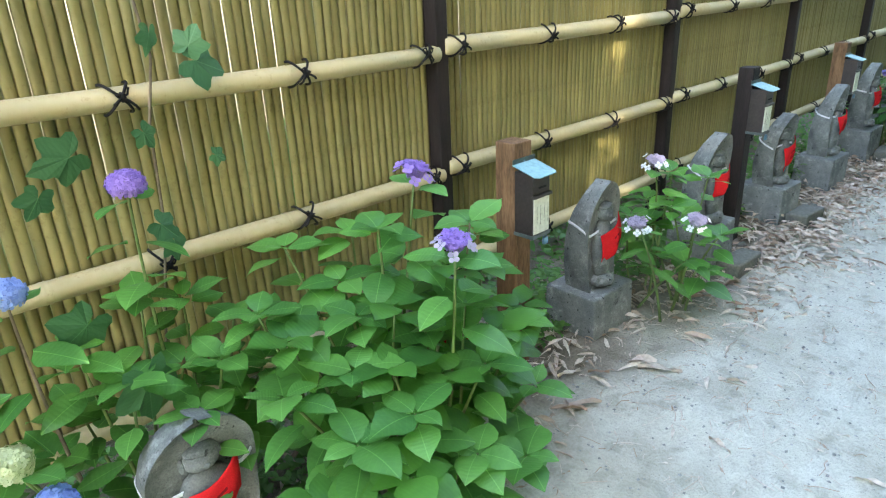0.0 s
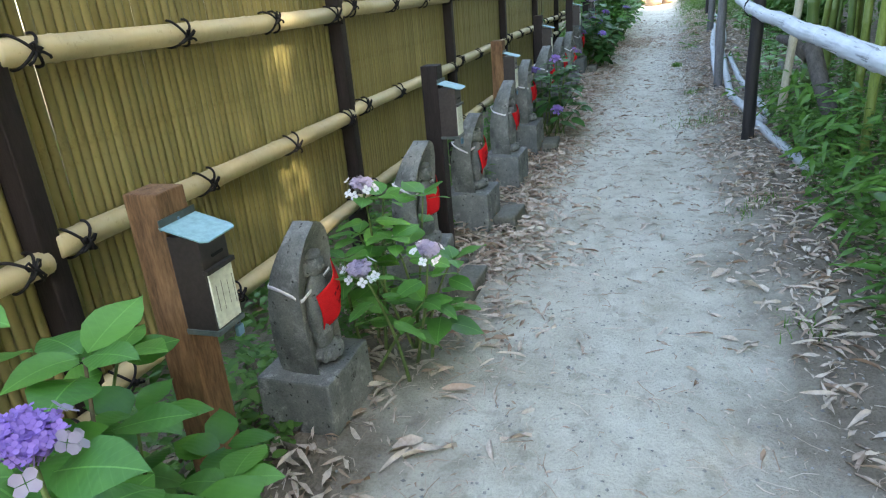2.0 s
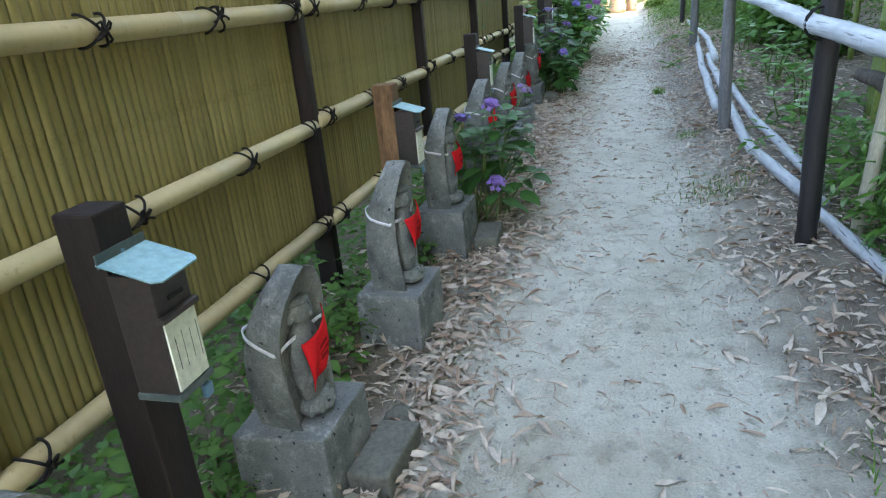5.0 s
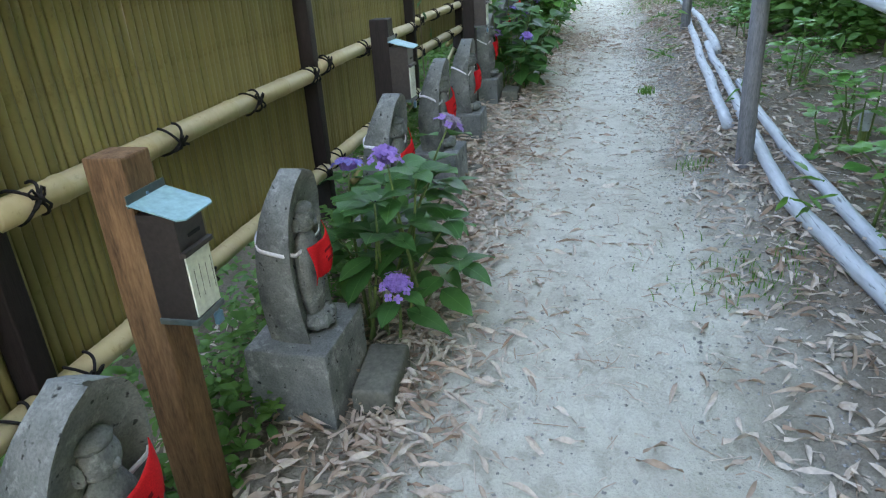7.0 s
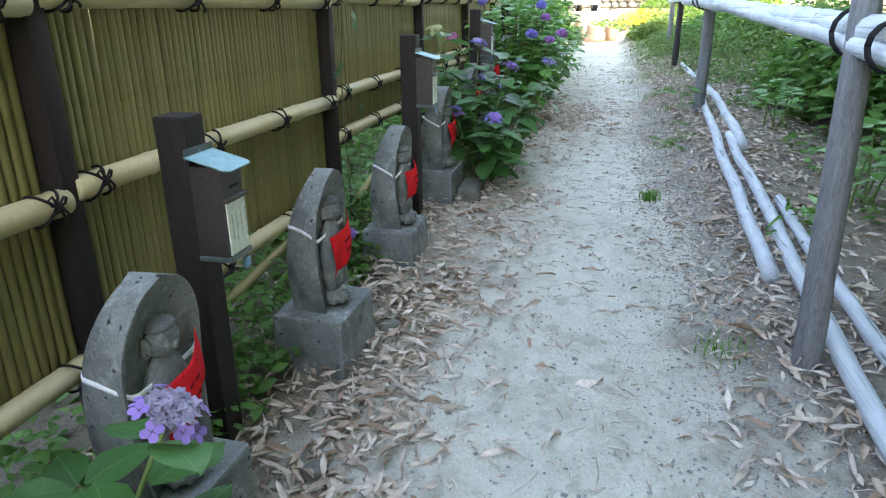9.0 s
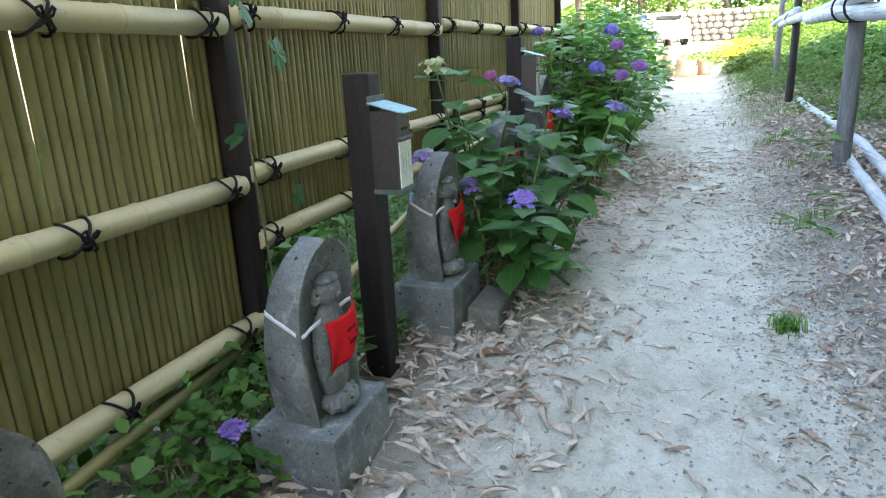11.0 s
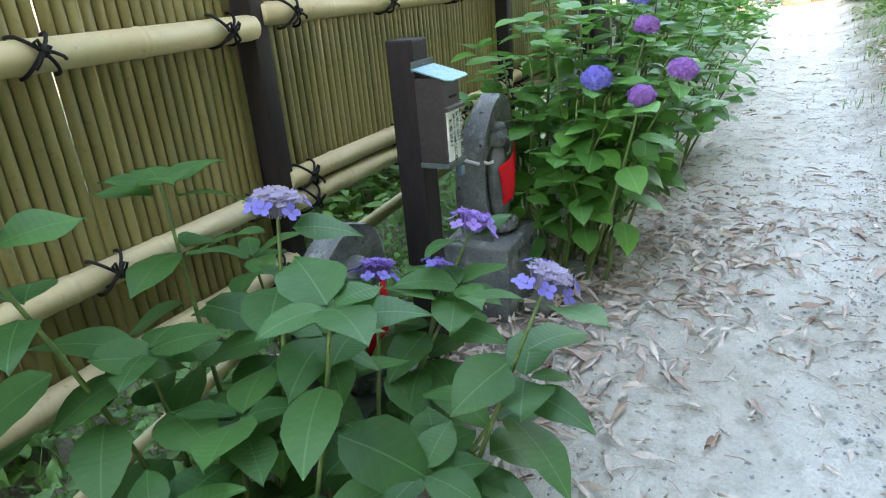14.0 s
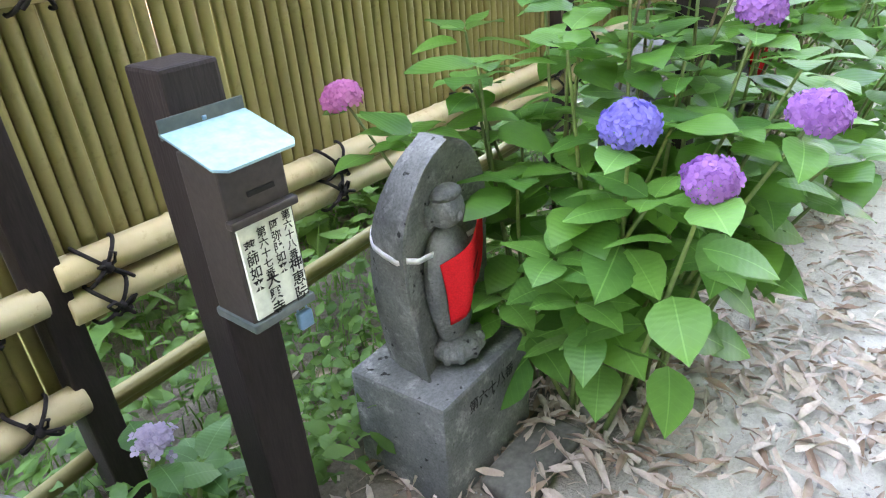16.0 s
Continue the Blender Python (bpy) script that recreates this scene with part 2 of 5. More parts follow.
    M["wall_stone"] = two_tone("rubble_stone", (0.36, 0.34, 0.30), (0.52, 0.50, 0.45), 3, 0.9, 0.2, vary=(0.26, 0.25, 0.24), objects=True)
    M["mortar"] = two_tone("wall_earth", (0.13, 0.12, 0.10), (0.22, 0.2, 0.17), 5, 0.95, 0.1)
    M["pebble"] = two_tone("pebble", (0.24, 0.24, 0.23), (0.42, 0.42, 0.41), 30, 0.9, 0.2, vary=(0.14, 0.14, 0.14))
    M["stump"] = two_tone("stump_wood", (0.20, 0.13, 0.09), (0.36, 0.26, 0.19), 8, 0.9, 0.2)
    M["bark"] = two_tone("bark", (0.06, 0.05, 0.04), (0.14, 0.12, 0.10), 6, 0.9, 0.2, (3, 3, 0.6))
    M["car_paint"] = two_tone("white_car_paint", (0.74, 0.74, 0.74), (0.8, 0.8, 0.8), 2, 0.25, 0.5, strength=0.0)
    M["glass"] = two_tone("car_glass", (0.02, 0.024, 0.026), (0.03, 0.034, 0.036), 2, 0.05, 0.6, strength=0.0)
    M["rubber"] = two_tone("rubber", (0.02, 0.02, 0.02), (0.03, 0.03, 0.03), 9, 0.8, 0.2)


def bamboo(name, a, c, objects):
    m, n, l, b = material(name, 0.5, 0.35)
    v = coords(n, l, (10, 10, 1.2))
    streak = noise_tex(n, l, v, 3, 4)
    fine = noise_tex(n, l, coords(n, l), 45, 4, 0.7)
    col = ramp(n, l, streak, [(0.3, a), (0.7, c)])
    tint = mix(n, l, island(n, objects), tuple(x * 0.80 for x in a), tuple(min(1, x * 1.12) for x in c))
    col = mix(n, l, 0.5, col, tint)
    spots = ramp(n, l, fine, [(0.28, (0.62, 0.55, 0.45)), (0.42, (1, 1, 1))])
    col = mix(n, l, 0.6, col, spots, 'MULTIPLY')
    l.new(col, b.inputs["Base Color"])
    bump(n, l, b, streak, 0.15, 0.003)
    return m


make_materials()


# ---- building helpers ----
def empty(name, x=0, y=0, z=0, rz=0):
    ob = new(name)
    ob.matrix_basis = pose(x, y, z, 0, 0, rz)
    return ob


def mesh_of(name, bm, mat, smooth=True):
    me = bpy.data.meshes.new(name)
    bm.to_mesh(me)
    bm.free()
    if mat is not None:
        me.materials.append(mat)
    if smooth:
        me.polygons.foreach_set("use_smooth", [True] * len(me.polygons))
    return me


def part(name, bm, mat, parent=None, label="", smooth=True, m=None):
    me = bm if isinstance(bm, bpy.types.Mesh) else mesh_of(name, bm, mat, smooth)
    ob = new(name, me)
    if parent is not None:
        ob.parent = parent
    if m is not None:
        ob.matrix_basis = m
    if label:
        ob["label"] = label
    return ob


def raw_mesh(name, verts, faces, mat, smooth=True):
    me = bpy.data.meshes.new(name)
    me.from_pydata(verts, [], faces)
    me.materials.append(mat)
    if smooth:
        me.polygons.foreach_set("use_smooth", [True] * len(me.polygons))
    return me


def box(sx, sy, sz, bevel=0.004, at=(0, 0, 0), bm=None, seg=2, rough=0.0, taper=1.0, rot=None):
    """A bevelled block whose base is centred on `at`."""
    b = bm or bmesh.new()
    r = bmesh.ops.create_cube(b, size=1)
    vs = r["verts"]
    for v in vs:
        k = taper if v.co.z > 0 else 1.0
        v.co = Vector((v.co.x * sx * k, v.co.y * sy * k, (v.co.z + 0.5) * sz))
        if rough:
            v.co += Vector([random.uniform(-rough, rough) for _ in range(3)])
    if bevel:
        es = list({e for v in vs for e in v.link_edges})
        r2 = bmesh.ops.bevel(b, geom=es, offset=bevel, segments=seg, affect='EDGES', profile=0.6)
        vs = list({v for f in r2["faces"] for v in f.verts} | {v for v in vs if v.is_valid})
    mt = Matrix.Translation(at) @ (rot or Matrix())
    for v in vs:
        v.co = mt @ v.co
    return b


def tube_into(verts, faces, pts, radii, sides=8, cap=True):
    """Adds a tube along pts to the lists."""
    pts = [Vector(p) for p in pts]
    base = len(verts)
    up = Vector((0.13, 0.27, 0.95))
    for i, p in enumerate(pts):
        d = (pts[min(i + 1, len(pts) - 1)] - pts[max(i - 1, 0)]).normalized()
        if abs(d.dot(up)) > 0.95:
            up = Vector((0.9, 0.3, 0.1))
        s = d.cross(up).normalized()
        u = s.cross(d).normalized()
        r = radii[i] if hasattr(radii, "__len__") else radii
        for k in range(sides):
            a = 2 * math.pi * k / sides
            verts.append(p + s * (r * math.cos(a)) + u * (r * math.sin(a)))
    for i in range(len(pts) - 1):
        for k in range(sides):
            a, c = base + i * sides + k, base + i * sides + (k + 1) % sides
            faces.append((a, c, c + sides, a + sides))
    if cap:
        faces.append(tuple(base + k for k in range(sides))[::-1])
        faces.append(tuple(base + (len(pts) - 1) * sides + k for k in range(sides)))


def tube_mesh(name, pts, radii, mat, sides=8):
    v, f = [], []
    tube_into(v, f, pts, radii, sides)
    return raw_mesh(name, v, f, mat)


def smoothstep(a, c, x):
    t = max(0.0, min(1.0, (x - a) / (c - a)))
    return t * t * (3 - 2 * t)


GX = [-400, -0.5, 2, 4, 6, 7.5, 9.3, 10, 11, 12.2, 14, 16, 20, 25, 32, 40, 500]
GZ = [-0.14, -0.13, -0.05, -0.01, 0.015, 0.085, 0.165, 0.20, 0.28, 0.325, 0.35, 0.38, 0.42, 0.45, 0.75, 1.15, 2.0]


def gz(x, y):
    """Height of the ground."""
    z = float(np.interp(x, GX, GZ))
    z += 0.15 * smoothstep(0.15, -0.45, y) * smoothstep(1.0, 6.0, x)
    z += 0.03 * smoothstep(1.15, 1.5, y)
    z += 0.035 * (noise.noise(Vector((x * 0.9, y * 0.9, 0.3)))) + 0.010 * noise.noise(Vector((x * 5, y * 5, 1.3)))
    return z


# ---- ground ----
def build_ground():
    xs = sorted(set([-400, -200, -100, -60, -40, -25, -15, -10, -7, -5] + [round(-3.5 + 0.07 * i, 3) for i in range(320)] + [19 + 0.3 * i for i in range(50)] + [36, 40, 46, 55, 70, 100, 160, 260, 400]))
    ys = sorted(set([-300, -150, -80, -50, -32, -22, -15, -11, -8] + [-6 + 0.4 * i for i in range(9)] + [round(-2.4 + 0.07 * i, 3) for i in range(68)] + [2.6, 3.2, 4, 5.5, 8, 12, 20, 35, 60, 120, 300]))
    verts = [(x, y, gz(x, y)) for x in xs for y in ys]
    w = len(ys)
    faces = [(i * w + j, (i + 1) * w + j, (i + 1) * w + j + 1, i * w + j + 1) for i in range(len(xs) - 1) for j in range(w - 1)]
    tagged(new("ground", raw_mesh("ground", verts, faces, M["ground"])), "pale trodden silt path between darker littered soil", "ground", kind="structure")


build_ground()

# ---- bamboo screen fence ----
FENCE_Y = 1.915
POST_X = [1.85 + 1.863 * k for k in range(-3, 8)]
RAIL_A = lambda x: 1.245 + 0.0125 * x
LOW = [0.24, 0.26, 0.29, 0.352, 0.375, 0.38, 0.40, 0.665, 0.838, 0.85]


def strip_mesh(name, r, h, nodes):
    """A half-round bamboo strip with a raised ring at each node."""
    zs = [(0, 1)]
    for z in nodes:
        zs += [(z - 0.012, 1.0), (z - 0.004, 1.22), (z, 0.94), (z + 0.004, 1.20), (z + 0.012, 1.0)]
    zs.append((h, 1))
    verts, faces, k = [], [], 6
    for z, s in zs:
        for i in range(k):
            a = math.pi * i / (k - 1)
            verts.append((-math.cos(a) * r, -math.sin(a) * r * s * 0.66 + 0.001, z))
    for j in range(len(zs) - 1):
        for i in range(k - 1):
            a = j * k + i
            faces.append((a, a + 1, a + k + 1, a + k))
        faces.append((j * k + k - 1, j * k, (j + 1) * k, (j + 1) * k + k - 1))
    faces.append(tuple(range((len(zs) - 1) * k, len(zs) * k)))
    return raw_mesh(name, verts, faces, M["strip"])


def tie_mesh(r, seed):
    """Cord crossed round a rail, with a knot and loose ends; the rail runs along x."""
    rnd = random.Random(seed)
    v, f = [], []
    R = r + 0.004
    for lean in (-1, 1):
        pts = []
        for i in range(15):
            a = math.pi * 1.15 * (i / 14 - 0.5)
            pts.append((lean * 0.036 * math.sin(a), -R * math.cos(a) - 0.001, R * math.sin(a)))
        tube_into(v, f, pts, 0.0042, 5)
    tube_into(v, f, [(0, -R - 0.003, -0.011), (0.002, -R - 0.010, -0.004), (0.0, -R - 0.010, 0.005), (-0.002, -R - 0.003, 0.011)], [0.005, 0.010, 0.010, 0.005], 7)
    # a loop and loose ends
    for side in (-1, 1):
        lx, lz = rnd.uniform(0.012, 0.032) * side, rnd.uniform(0.004, 0.024)
        tube_into(v, f, [(0, -R - 0.008, 0), (lx * 0.6, -R - 0.018, lz * 1.3), (lx, -R - 0.014, lz), (lx * 0.7, -R - 0.012, lz * 0.3), (0, -R - 0.010, 0)], 0.0036, 5)
        ex = rnd.uniform(0.012, 0.045) * side
        ez = -rnd.uniform(0.012, 0.045)
        tube_into(v, f, [(0, -R - 0.008, 0), (ex * 0.4, -R - 0.014, ez * 0.35), (ex * 0.8, -R - 0.012, ez * 0.75), (ex, -R - 0.006 + 0.01 * rnd.random(), ez)], [0.004, 0.004, 0.0038, 0.0042], 5)
    return raw_mesh("tie", v, f, M["cord"])


def build_fence():
    rnd = random.Random(5)
    fence = tagged(empty("bamboo_fence", 0, FENCE_Y, 0), "yellow bamboo screen fence with dark posts and black cord ties", "fence")
    ties = [tie_mesh(0.037, s) for s in range(5)]
    for i, px in enumerate(POST_X):
        bm = box(0.062, 0.098, 2.05 + 0.0125 * px - 0.02, 0.005)
        part("post", bm, M["dark_wood"], fence, "dark brown square post", m=pose(px, -0.022, gz(px, FENCE_Y) - 0.02))
    strip_sets = {}
    rest_v, rest_f, count = [], [], 0
    for i in range(len(POST_X) - 1):
        x0, x1 = POST_X[i] + 0.030, POST_X[i + 1] - 0.030
        low, top = LOW[i] - 0.06, 1.725 + 0.0125 * x0
        h = top - low
        pieces = 55
        pitch = (x1 - x0) / pieces
        meshes = [strip_mesh("strip", pitch * 0.52, h, sorted(n for n in (o, o + gap, o + 2 * gap, o + 3 * gap, o + 4 * gap, o + 5 * gap) if 0.03 < n < h - 0.03))
                  for o, gap in [(rnd.uniform(0.02, 0.3), rnd.uniform(0.24, 0.36)) for _ in range(12)]]
        thin = strip_mesh("strip", pitch * 0.455, h, [0.2, 0.52, 0.85])
        for k in range(pieces):
            me = rnd.choice(meshes) if rnd.random() > 0.010 else thin
            m = pose(x0 + pitch * (k + 0.5), rnd.uniform(-0.003, 0.003), low + rnd.uniform(-0.006, 0.006), 0, rnd.uniform(-0.12, 0.12), rnd.uniform(-4, 4))
            if i >= 2 and count < 300:
                part("strip", me, None, fence, m=m)
                count += 1
            else:
                b0 = len(rest_v)
                rest_v += [m @ v.co for v in me.vertices]
                rest_f += [tuple(b0 + q for q in p.vertices) for p in me.polygons]
        # rails, tapering a little, with node rings
        za = RAIL_A((x0 + x1) / 2)
        for lev, z in enumerate((za + 0.465, za, za - 0.485, LOW[i])):
            r = rnd.uniform(0.032, 0.036)
            L = x1 - x0 + 0.03
            pts, rad = [], []
            nodes = [rnd.uniform(0.1, 0.35) + 0.42 * q for q in range(5)]
            s = 0.0
            steps = sorted([0, 0.004, L - 0.004, L] + [q + d for q in nodes for d in (-0.012, -0.004, 0, 0.004, 0.012) if 0.02 < q < L - 0.02])
            for q in steps:
                near = min(abs(q - w) for w in nodes)
                k = 1.0 + (0.07 if 0.003 < near < 0.006 else 0.0) - (0.10 if q in (0, L) else 0)
                pts.append((q - L / 2, 0, 0.004 * math.sin(q * 2.1 + i)))
                rad.append(r * k)
            part("rail", tube_mesh("rail", pts, rad, M["rail"], 14), None, fence, "pale round bamboo rail", m=pose((x0 + x1) / 2, -0.055, z))
            for q in range(4):
                tx = x0 + 0.08 + q * (x1 - x0 - 0.16) / 3 + rnd.uniform(-0.03, 0.03)
                part("tie", rnd.choice(ties), None, fence, "black cord tie", m=pose(tx, -0.055, z, rnd.uniform(-15, 15), 0, rnd.uniform(-6, 6)))
    me = raw_mesh("strip_rest", rest_v, rest_f, M["strip_joined"])
    tagged(part("strip", me, None, fence), kind="stuff")
    # loose split rails low behind the last panels
    for k, (p, q) in enumerate((((11.15, 0.06, 0.54), (13.0, 0.06, 0.64)), ((11.2, 0.10, 0.50), (13.0, 0.09, 0.60)), ((9.3, -0.16, 0.34), (11.2, 0.03, 0.47)), ((7.6, -0.12, 0.26), (9.3, -0.05, 0.36)))):
        part("rail", tube_mesh("rail", [p, [(i + j) / 2 for i, j in zip(p, q)], q], 0.02, M["strip"], 10), None, fence, "slipped thin bamboo rail")


build_fence()


# ---- statues, pedestals, bibs ----
def statue_mesh(h, w, d, point, lean, seed):
    """A small roadside stone figure in relief on a boat-shaped stone, as plain shapes. It faces -y, its foot at z 0."""
    rnd = random.Random(seed)
    rows = 26
    bm = bmesh.new()
    rings = []
    for i in range(rows + 1):
        v = i / rows
        if v < 0.62:
            hw = w * (0.82 + 0.18 * math.sin(math.pi * 0.5 * v / 0.62))
        else:
            q = (v - 0.62) / 0.38
            hw = w * max(0.05, (1 - q ** point) ** 0.60)
        th = d * (1.06 - 0.52 * v ** 2.2)
        front = -0.5 * d + 0.014 * math.sin(math.pi * min(1.0, v * 1.05)) - 0.6 * lean * v ** 3
        ring = []
        sec = [(-1, 0.62), (-1, 0.30), (-1, 0.0), (-0.94, 0.0), (-0.84, 0.11), (-0.5, 0.16), (0, 0.17), (0.5, 0.16), (0.84, 0.11), (0.94, 0.0), (1, 0.0), (1, 0.30), (1, 0.62), (0.90, 0.92), (0.45, 0.99), (0, 1.0), (-0.45, 0.99), (-0.90, 0.92)]
        for sx, sy in sec:
            chip = 0.004 * noise.noise(Vector((sx * 4 + seed, sy * 4, v * 9))) + 0.002 * noise.noise(Vector((sx * 13 + seed, sy * 9, v * 40)))
            ring.append(bm.verts.new((sx * hw * (1 - 0.10 * max(0, sy)) + chip, front + sy * th + chip, v * h)))
        rings.append(ring)
    k = len(rings[0])
    for a, c in zip(rings, rings[1:]):
        for j in range(k):
            bm.faces.new((a[j], a[(j + 1) % k], c[(j + 1) % k], c[j]))
    bm.faces.new(rings[0][::-1])
    bm.faces.new(rings[-1])

    def blob(x, y, z, sx, sy, sz, u=12, r=8):
        s = bmesh.ops.create_uvsphere(bm, u_segments=u, v_segments=r, radius=1, matrix=Matrix.Translation((x, y, z)) @ Matrix.Diagonal((sx, sy, sz, 1)))
        return s["verts"]
    f = -d * 0.5 + 0.026
    blob(0, f - 0.016, h * 0.71, w * 0.33, 0.036, h * 0.080)                 # head
    blob(0, f - 0.016, h * 0.775, w * 0.30, 0.030, h * 0.035)                # brow
    blob(0, f - 0.048, h * 0.695, w * 0.07, 0.010, h * 0.022, 8, 6)          # nose
    blob(-w * 0.33, f - 0.006, h * 0.70, w * 0.06, 0.018, h * 0.05, 8, 6)
    blob(w * 0.33, f - 0.006, h * 0.70, w * 0.06, 0.018, h * 0.05, 8, 6)
    blob(0, f - 0.012, h * 0.47, w * 0.50, 0.034, h * 0.18)                  # shoulders and chest
    blob(0, f - 0.012, h * 0.28, w * 0.43, 0.036, h * 0.22)                  # robe
    blob(-w * 0.36, f - 0.014, h * 0.38, w * 0.14, 0.026, h * 0.17, 10, 7)   # sleeves
    blob(w * 0.36, f - 0.014, h * 0.38, w * 0.14, 0.026, h * 0.17, 10, 7)
    blob(0, f - 0.040, h * 0.42, w * 0.16, 0.016, h * 0.035, 8, 6)           # joined fingers
    blob(0, f - 0.018, h * 0.07, w * 0.50, 0.056, h * 0.065, 14, 8)          # lotus seat
    for q in range(5):
        a = math.pi * (q + 0.5) / 5
        blob(-math.cos(a) * w * 0.42, f - 0.018 - math.sin(a) * 0.045, h * 0.075, w * 0.12, 0.012, h * 0.05, 7, 5)
    # halo ring
    v, fc = [], []
    tube_into(v, fc, [(w * 0.44 * math.cos(a), f + 0.012, h * 0.715 + w * 0.48 * math.sin(a)) for a in [math.pi * (-0.15 + 1.3 * i / 16) for i in range(17)]], 0.004, 5)
    vs = [bm.verts.new(p) for p in v]
    for face in fc:
        bm.faces.new([vs[i] for i in face])
    me = mesh_of("jizo_statue", bm, M["stone"])
    me.set_sharp_from_angle(angle=radians(38))
    return me


def pedestal(x, y, z, sx, sy, sz, seed):
    random.seed(seed)
    bm = box(sx, sy, sz, 0.010, rough=0.004, taper=0.985)
    ob = part("stone_pedestal", bm, M["pedestal"], None, m=pose(x, y, z, 0, 0, random.uniform(-2, 2)), smooth=False)
    tagged(ob, "grey square stone pedestal under a small statue", "pedestal", "pedestals along the fence")
    me = text_mesh("inscription", "第六十八番" if seed == 13 else "|||||", 0.034 if seed == 13 else 0.028, M["ink"])
    part("inscription", me, None, ob, "worn carved characters", False, pose(0.0, -sy / 2 - 0.007, sz - 0.055, 90, 0, 0))
    return ob


def bib(x, y, z, w, d, h, rz, seed, yaw=0):
    """Red cloth bib on a white band, tied round a statue's neck."""
    rnd = random.Random(seed)
    thing = tagged(empty("red_bib", x, y, z, rz), "small red cloth bib hung from a white band on a statue", "bib", "bibs on the statues")
    zb = h * 0.60
    # band round the stone, lower at the front
    hw, hd = w * 1.005, d * 0.53
    pts = []
    for i in range(25):
        a = 2 * math.pi * i / 24
        cx, cy = math.cos(a), math.sin(a)
        sx = math.copysign(abs(cx) ** (0.55 if cy > 0 else 0.28), cx)
        sy = math.copysign(abs(cy) ** (0.55 if cy > 0 else 0.28), cy)
        by = sy * (0.43 * d + 0.006) if sy > 0 else sy * hd + 0.012
        pts.append((sx * hw * (1 - 0.10 * max(0.0, (by + 0.49 * d) / (0.92 * d))), by, zb + 0.02 * sy + 0.01 * math.sin(3 * a + seed)))
    v, f = [], []
    for p in pts:
        out = Vector((p[0], p[1], 0)).normalized() * 0.004
        for dz in (-0.0055, 0.0055):
            v.append(Vector(p) + Vector((0, 0, dz)))
            v.append(Vector(p) + out + Vector((0, 0, dz)))
    for i in range(24):
        a = i * 4
        for q in ((0, 1), (1, 3), (3, 2), (2, 0)):
            f.append((a + q[0], a + q[1], a + 4 + q[1], a + 4 + q[0]))
    part("band", raw_mesh("band", v, f, M["white_cord"]), None, thing, "white elastic band")
    # cloth, widening to its hem, with soft folds
    cols, rowsn = 12, 12
    v, f = [], []
    ph = rnd.uniform(0, 6)
    bw, bh = rnd.uniform(0.066, 0.078), rnd.uniform(0.102, 0.125)
    sag = rnd.uniform(-0.012, 0.016)
    skew = rnd.uniform(0.016, 0.044)
    for layer in (0, 1):
        for j in range(rowsn + 1):
            t = j / rowsn
            for i in range(cols + 1):
                s = 2 * i / cols - 1
                xx = s * bw * (1.0 - 0.16 * t) + sag * t + 0.014
                fold = 0.006 * math.sin(s * 5 + ph + t * 2) * (0.3 + t) + 0.010 * math.sin(s * 2.2 + ph) * t
                yy = -hd - 0.006 - 0.012 * math.sin(t * 2.4) - 0.026 * (1 - s * s) * (1 - 0.3 * t) + fold - layer * 0.0025
                zz = zb - 0.012 + 0.012 * abs(s) * (1 - t) + skew * s - bh * t * (1 - 0.08 * s * skew / 0.03) - 0.010 * math.sin(s * 1.4 + ph) * t
                v.append((xx, yy, zz))
    w1 = cols + 1
    n1 = w1 * (rowsn + 1)
    for layer in (0, 1):
        for j in range(rowsn):
            for i in range(cols):
                a = layer * n1 + j * w1 + i
                q = (a, a + 1, a + w1 + 1, a + w1)
                f.append(q if layer else q[::-1])
    rim = [i for i in range(w1)] + [j * w1 + cols for j in range(1, rowsn + 1)] + [rowsn * w1 + i for i in range(cols - 1, -1, -1)] + [j * w1 for j in range(rowsn - 1, 0, -1)]
    for a, c in zip(rim, rim[1:] + rim[:1]):
        f.append((a, c, c + n1, a + n1))
    part("cloth", raw_mesh("cloth", v, f, M["red"]), None, thing, "red cotton cloth")
    # faint dark printed marks
    v, f = [], []
    for (cx, cz, ww, hh) in ((0.0, 0.35, 0.016, 0.012), (0.004, 0.52, 0.02, 0.007), (0.0, 0.62, 0.012, 0.016)):
        b0 = len(v)
        for i, j in ((-1, -1), (1, -1), (1, 1), (-1, 1)):
            s, t = (cx + i * ww) / bw, cz + j * hh * 4 / 1.0 * 0.8
            t = max(0.05, min(0.95, t))
            fold = 0.006 * math.sin(s * 5 + ph + t * 2) * (0.3 + t) + 0.010 * math.sin(s * 2.2 + ph) * t
            v.append((s * bw * (1.0 - 0.16 * t) + sag * t + 0.014, -hd - 0.006 - 0.012 * math.sin(t * 2.4) - 0.026 * (1 - s * s) * (1 - 0.3 * t) + fold - 0.0050, zb - 0.012 + 0.012 * abs(s) * (1 - t) + skew * s - bh * t * (1 - 0.08 * s * skew / 0.03) - 0.010 * math.sin(s * 1.4 + ph) * t))
        f.append((b0, b0 + 1, b0 + 2, b0 + 3))
    part("print", raw_mesh("print", v, f, M["bib_ink"]), None, thing, "faded dark printed mark")
    return thing


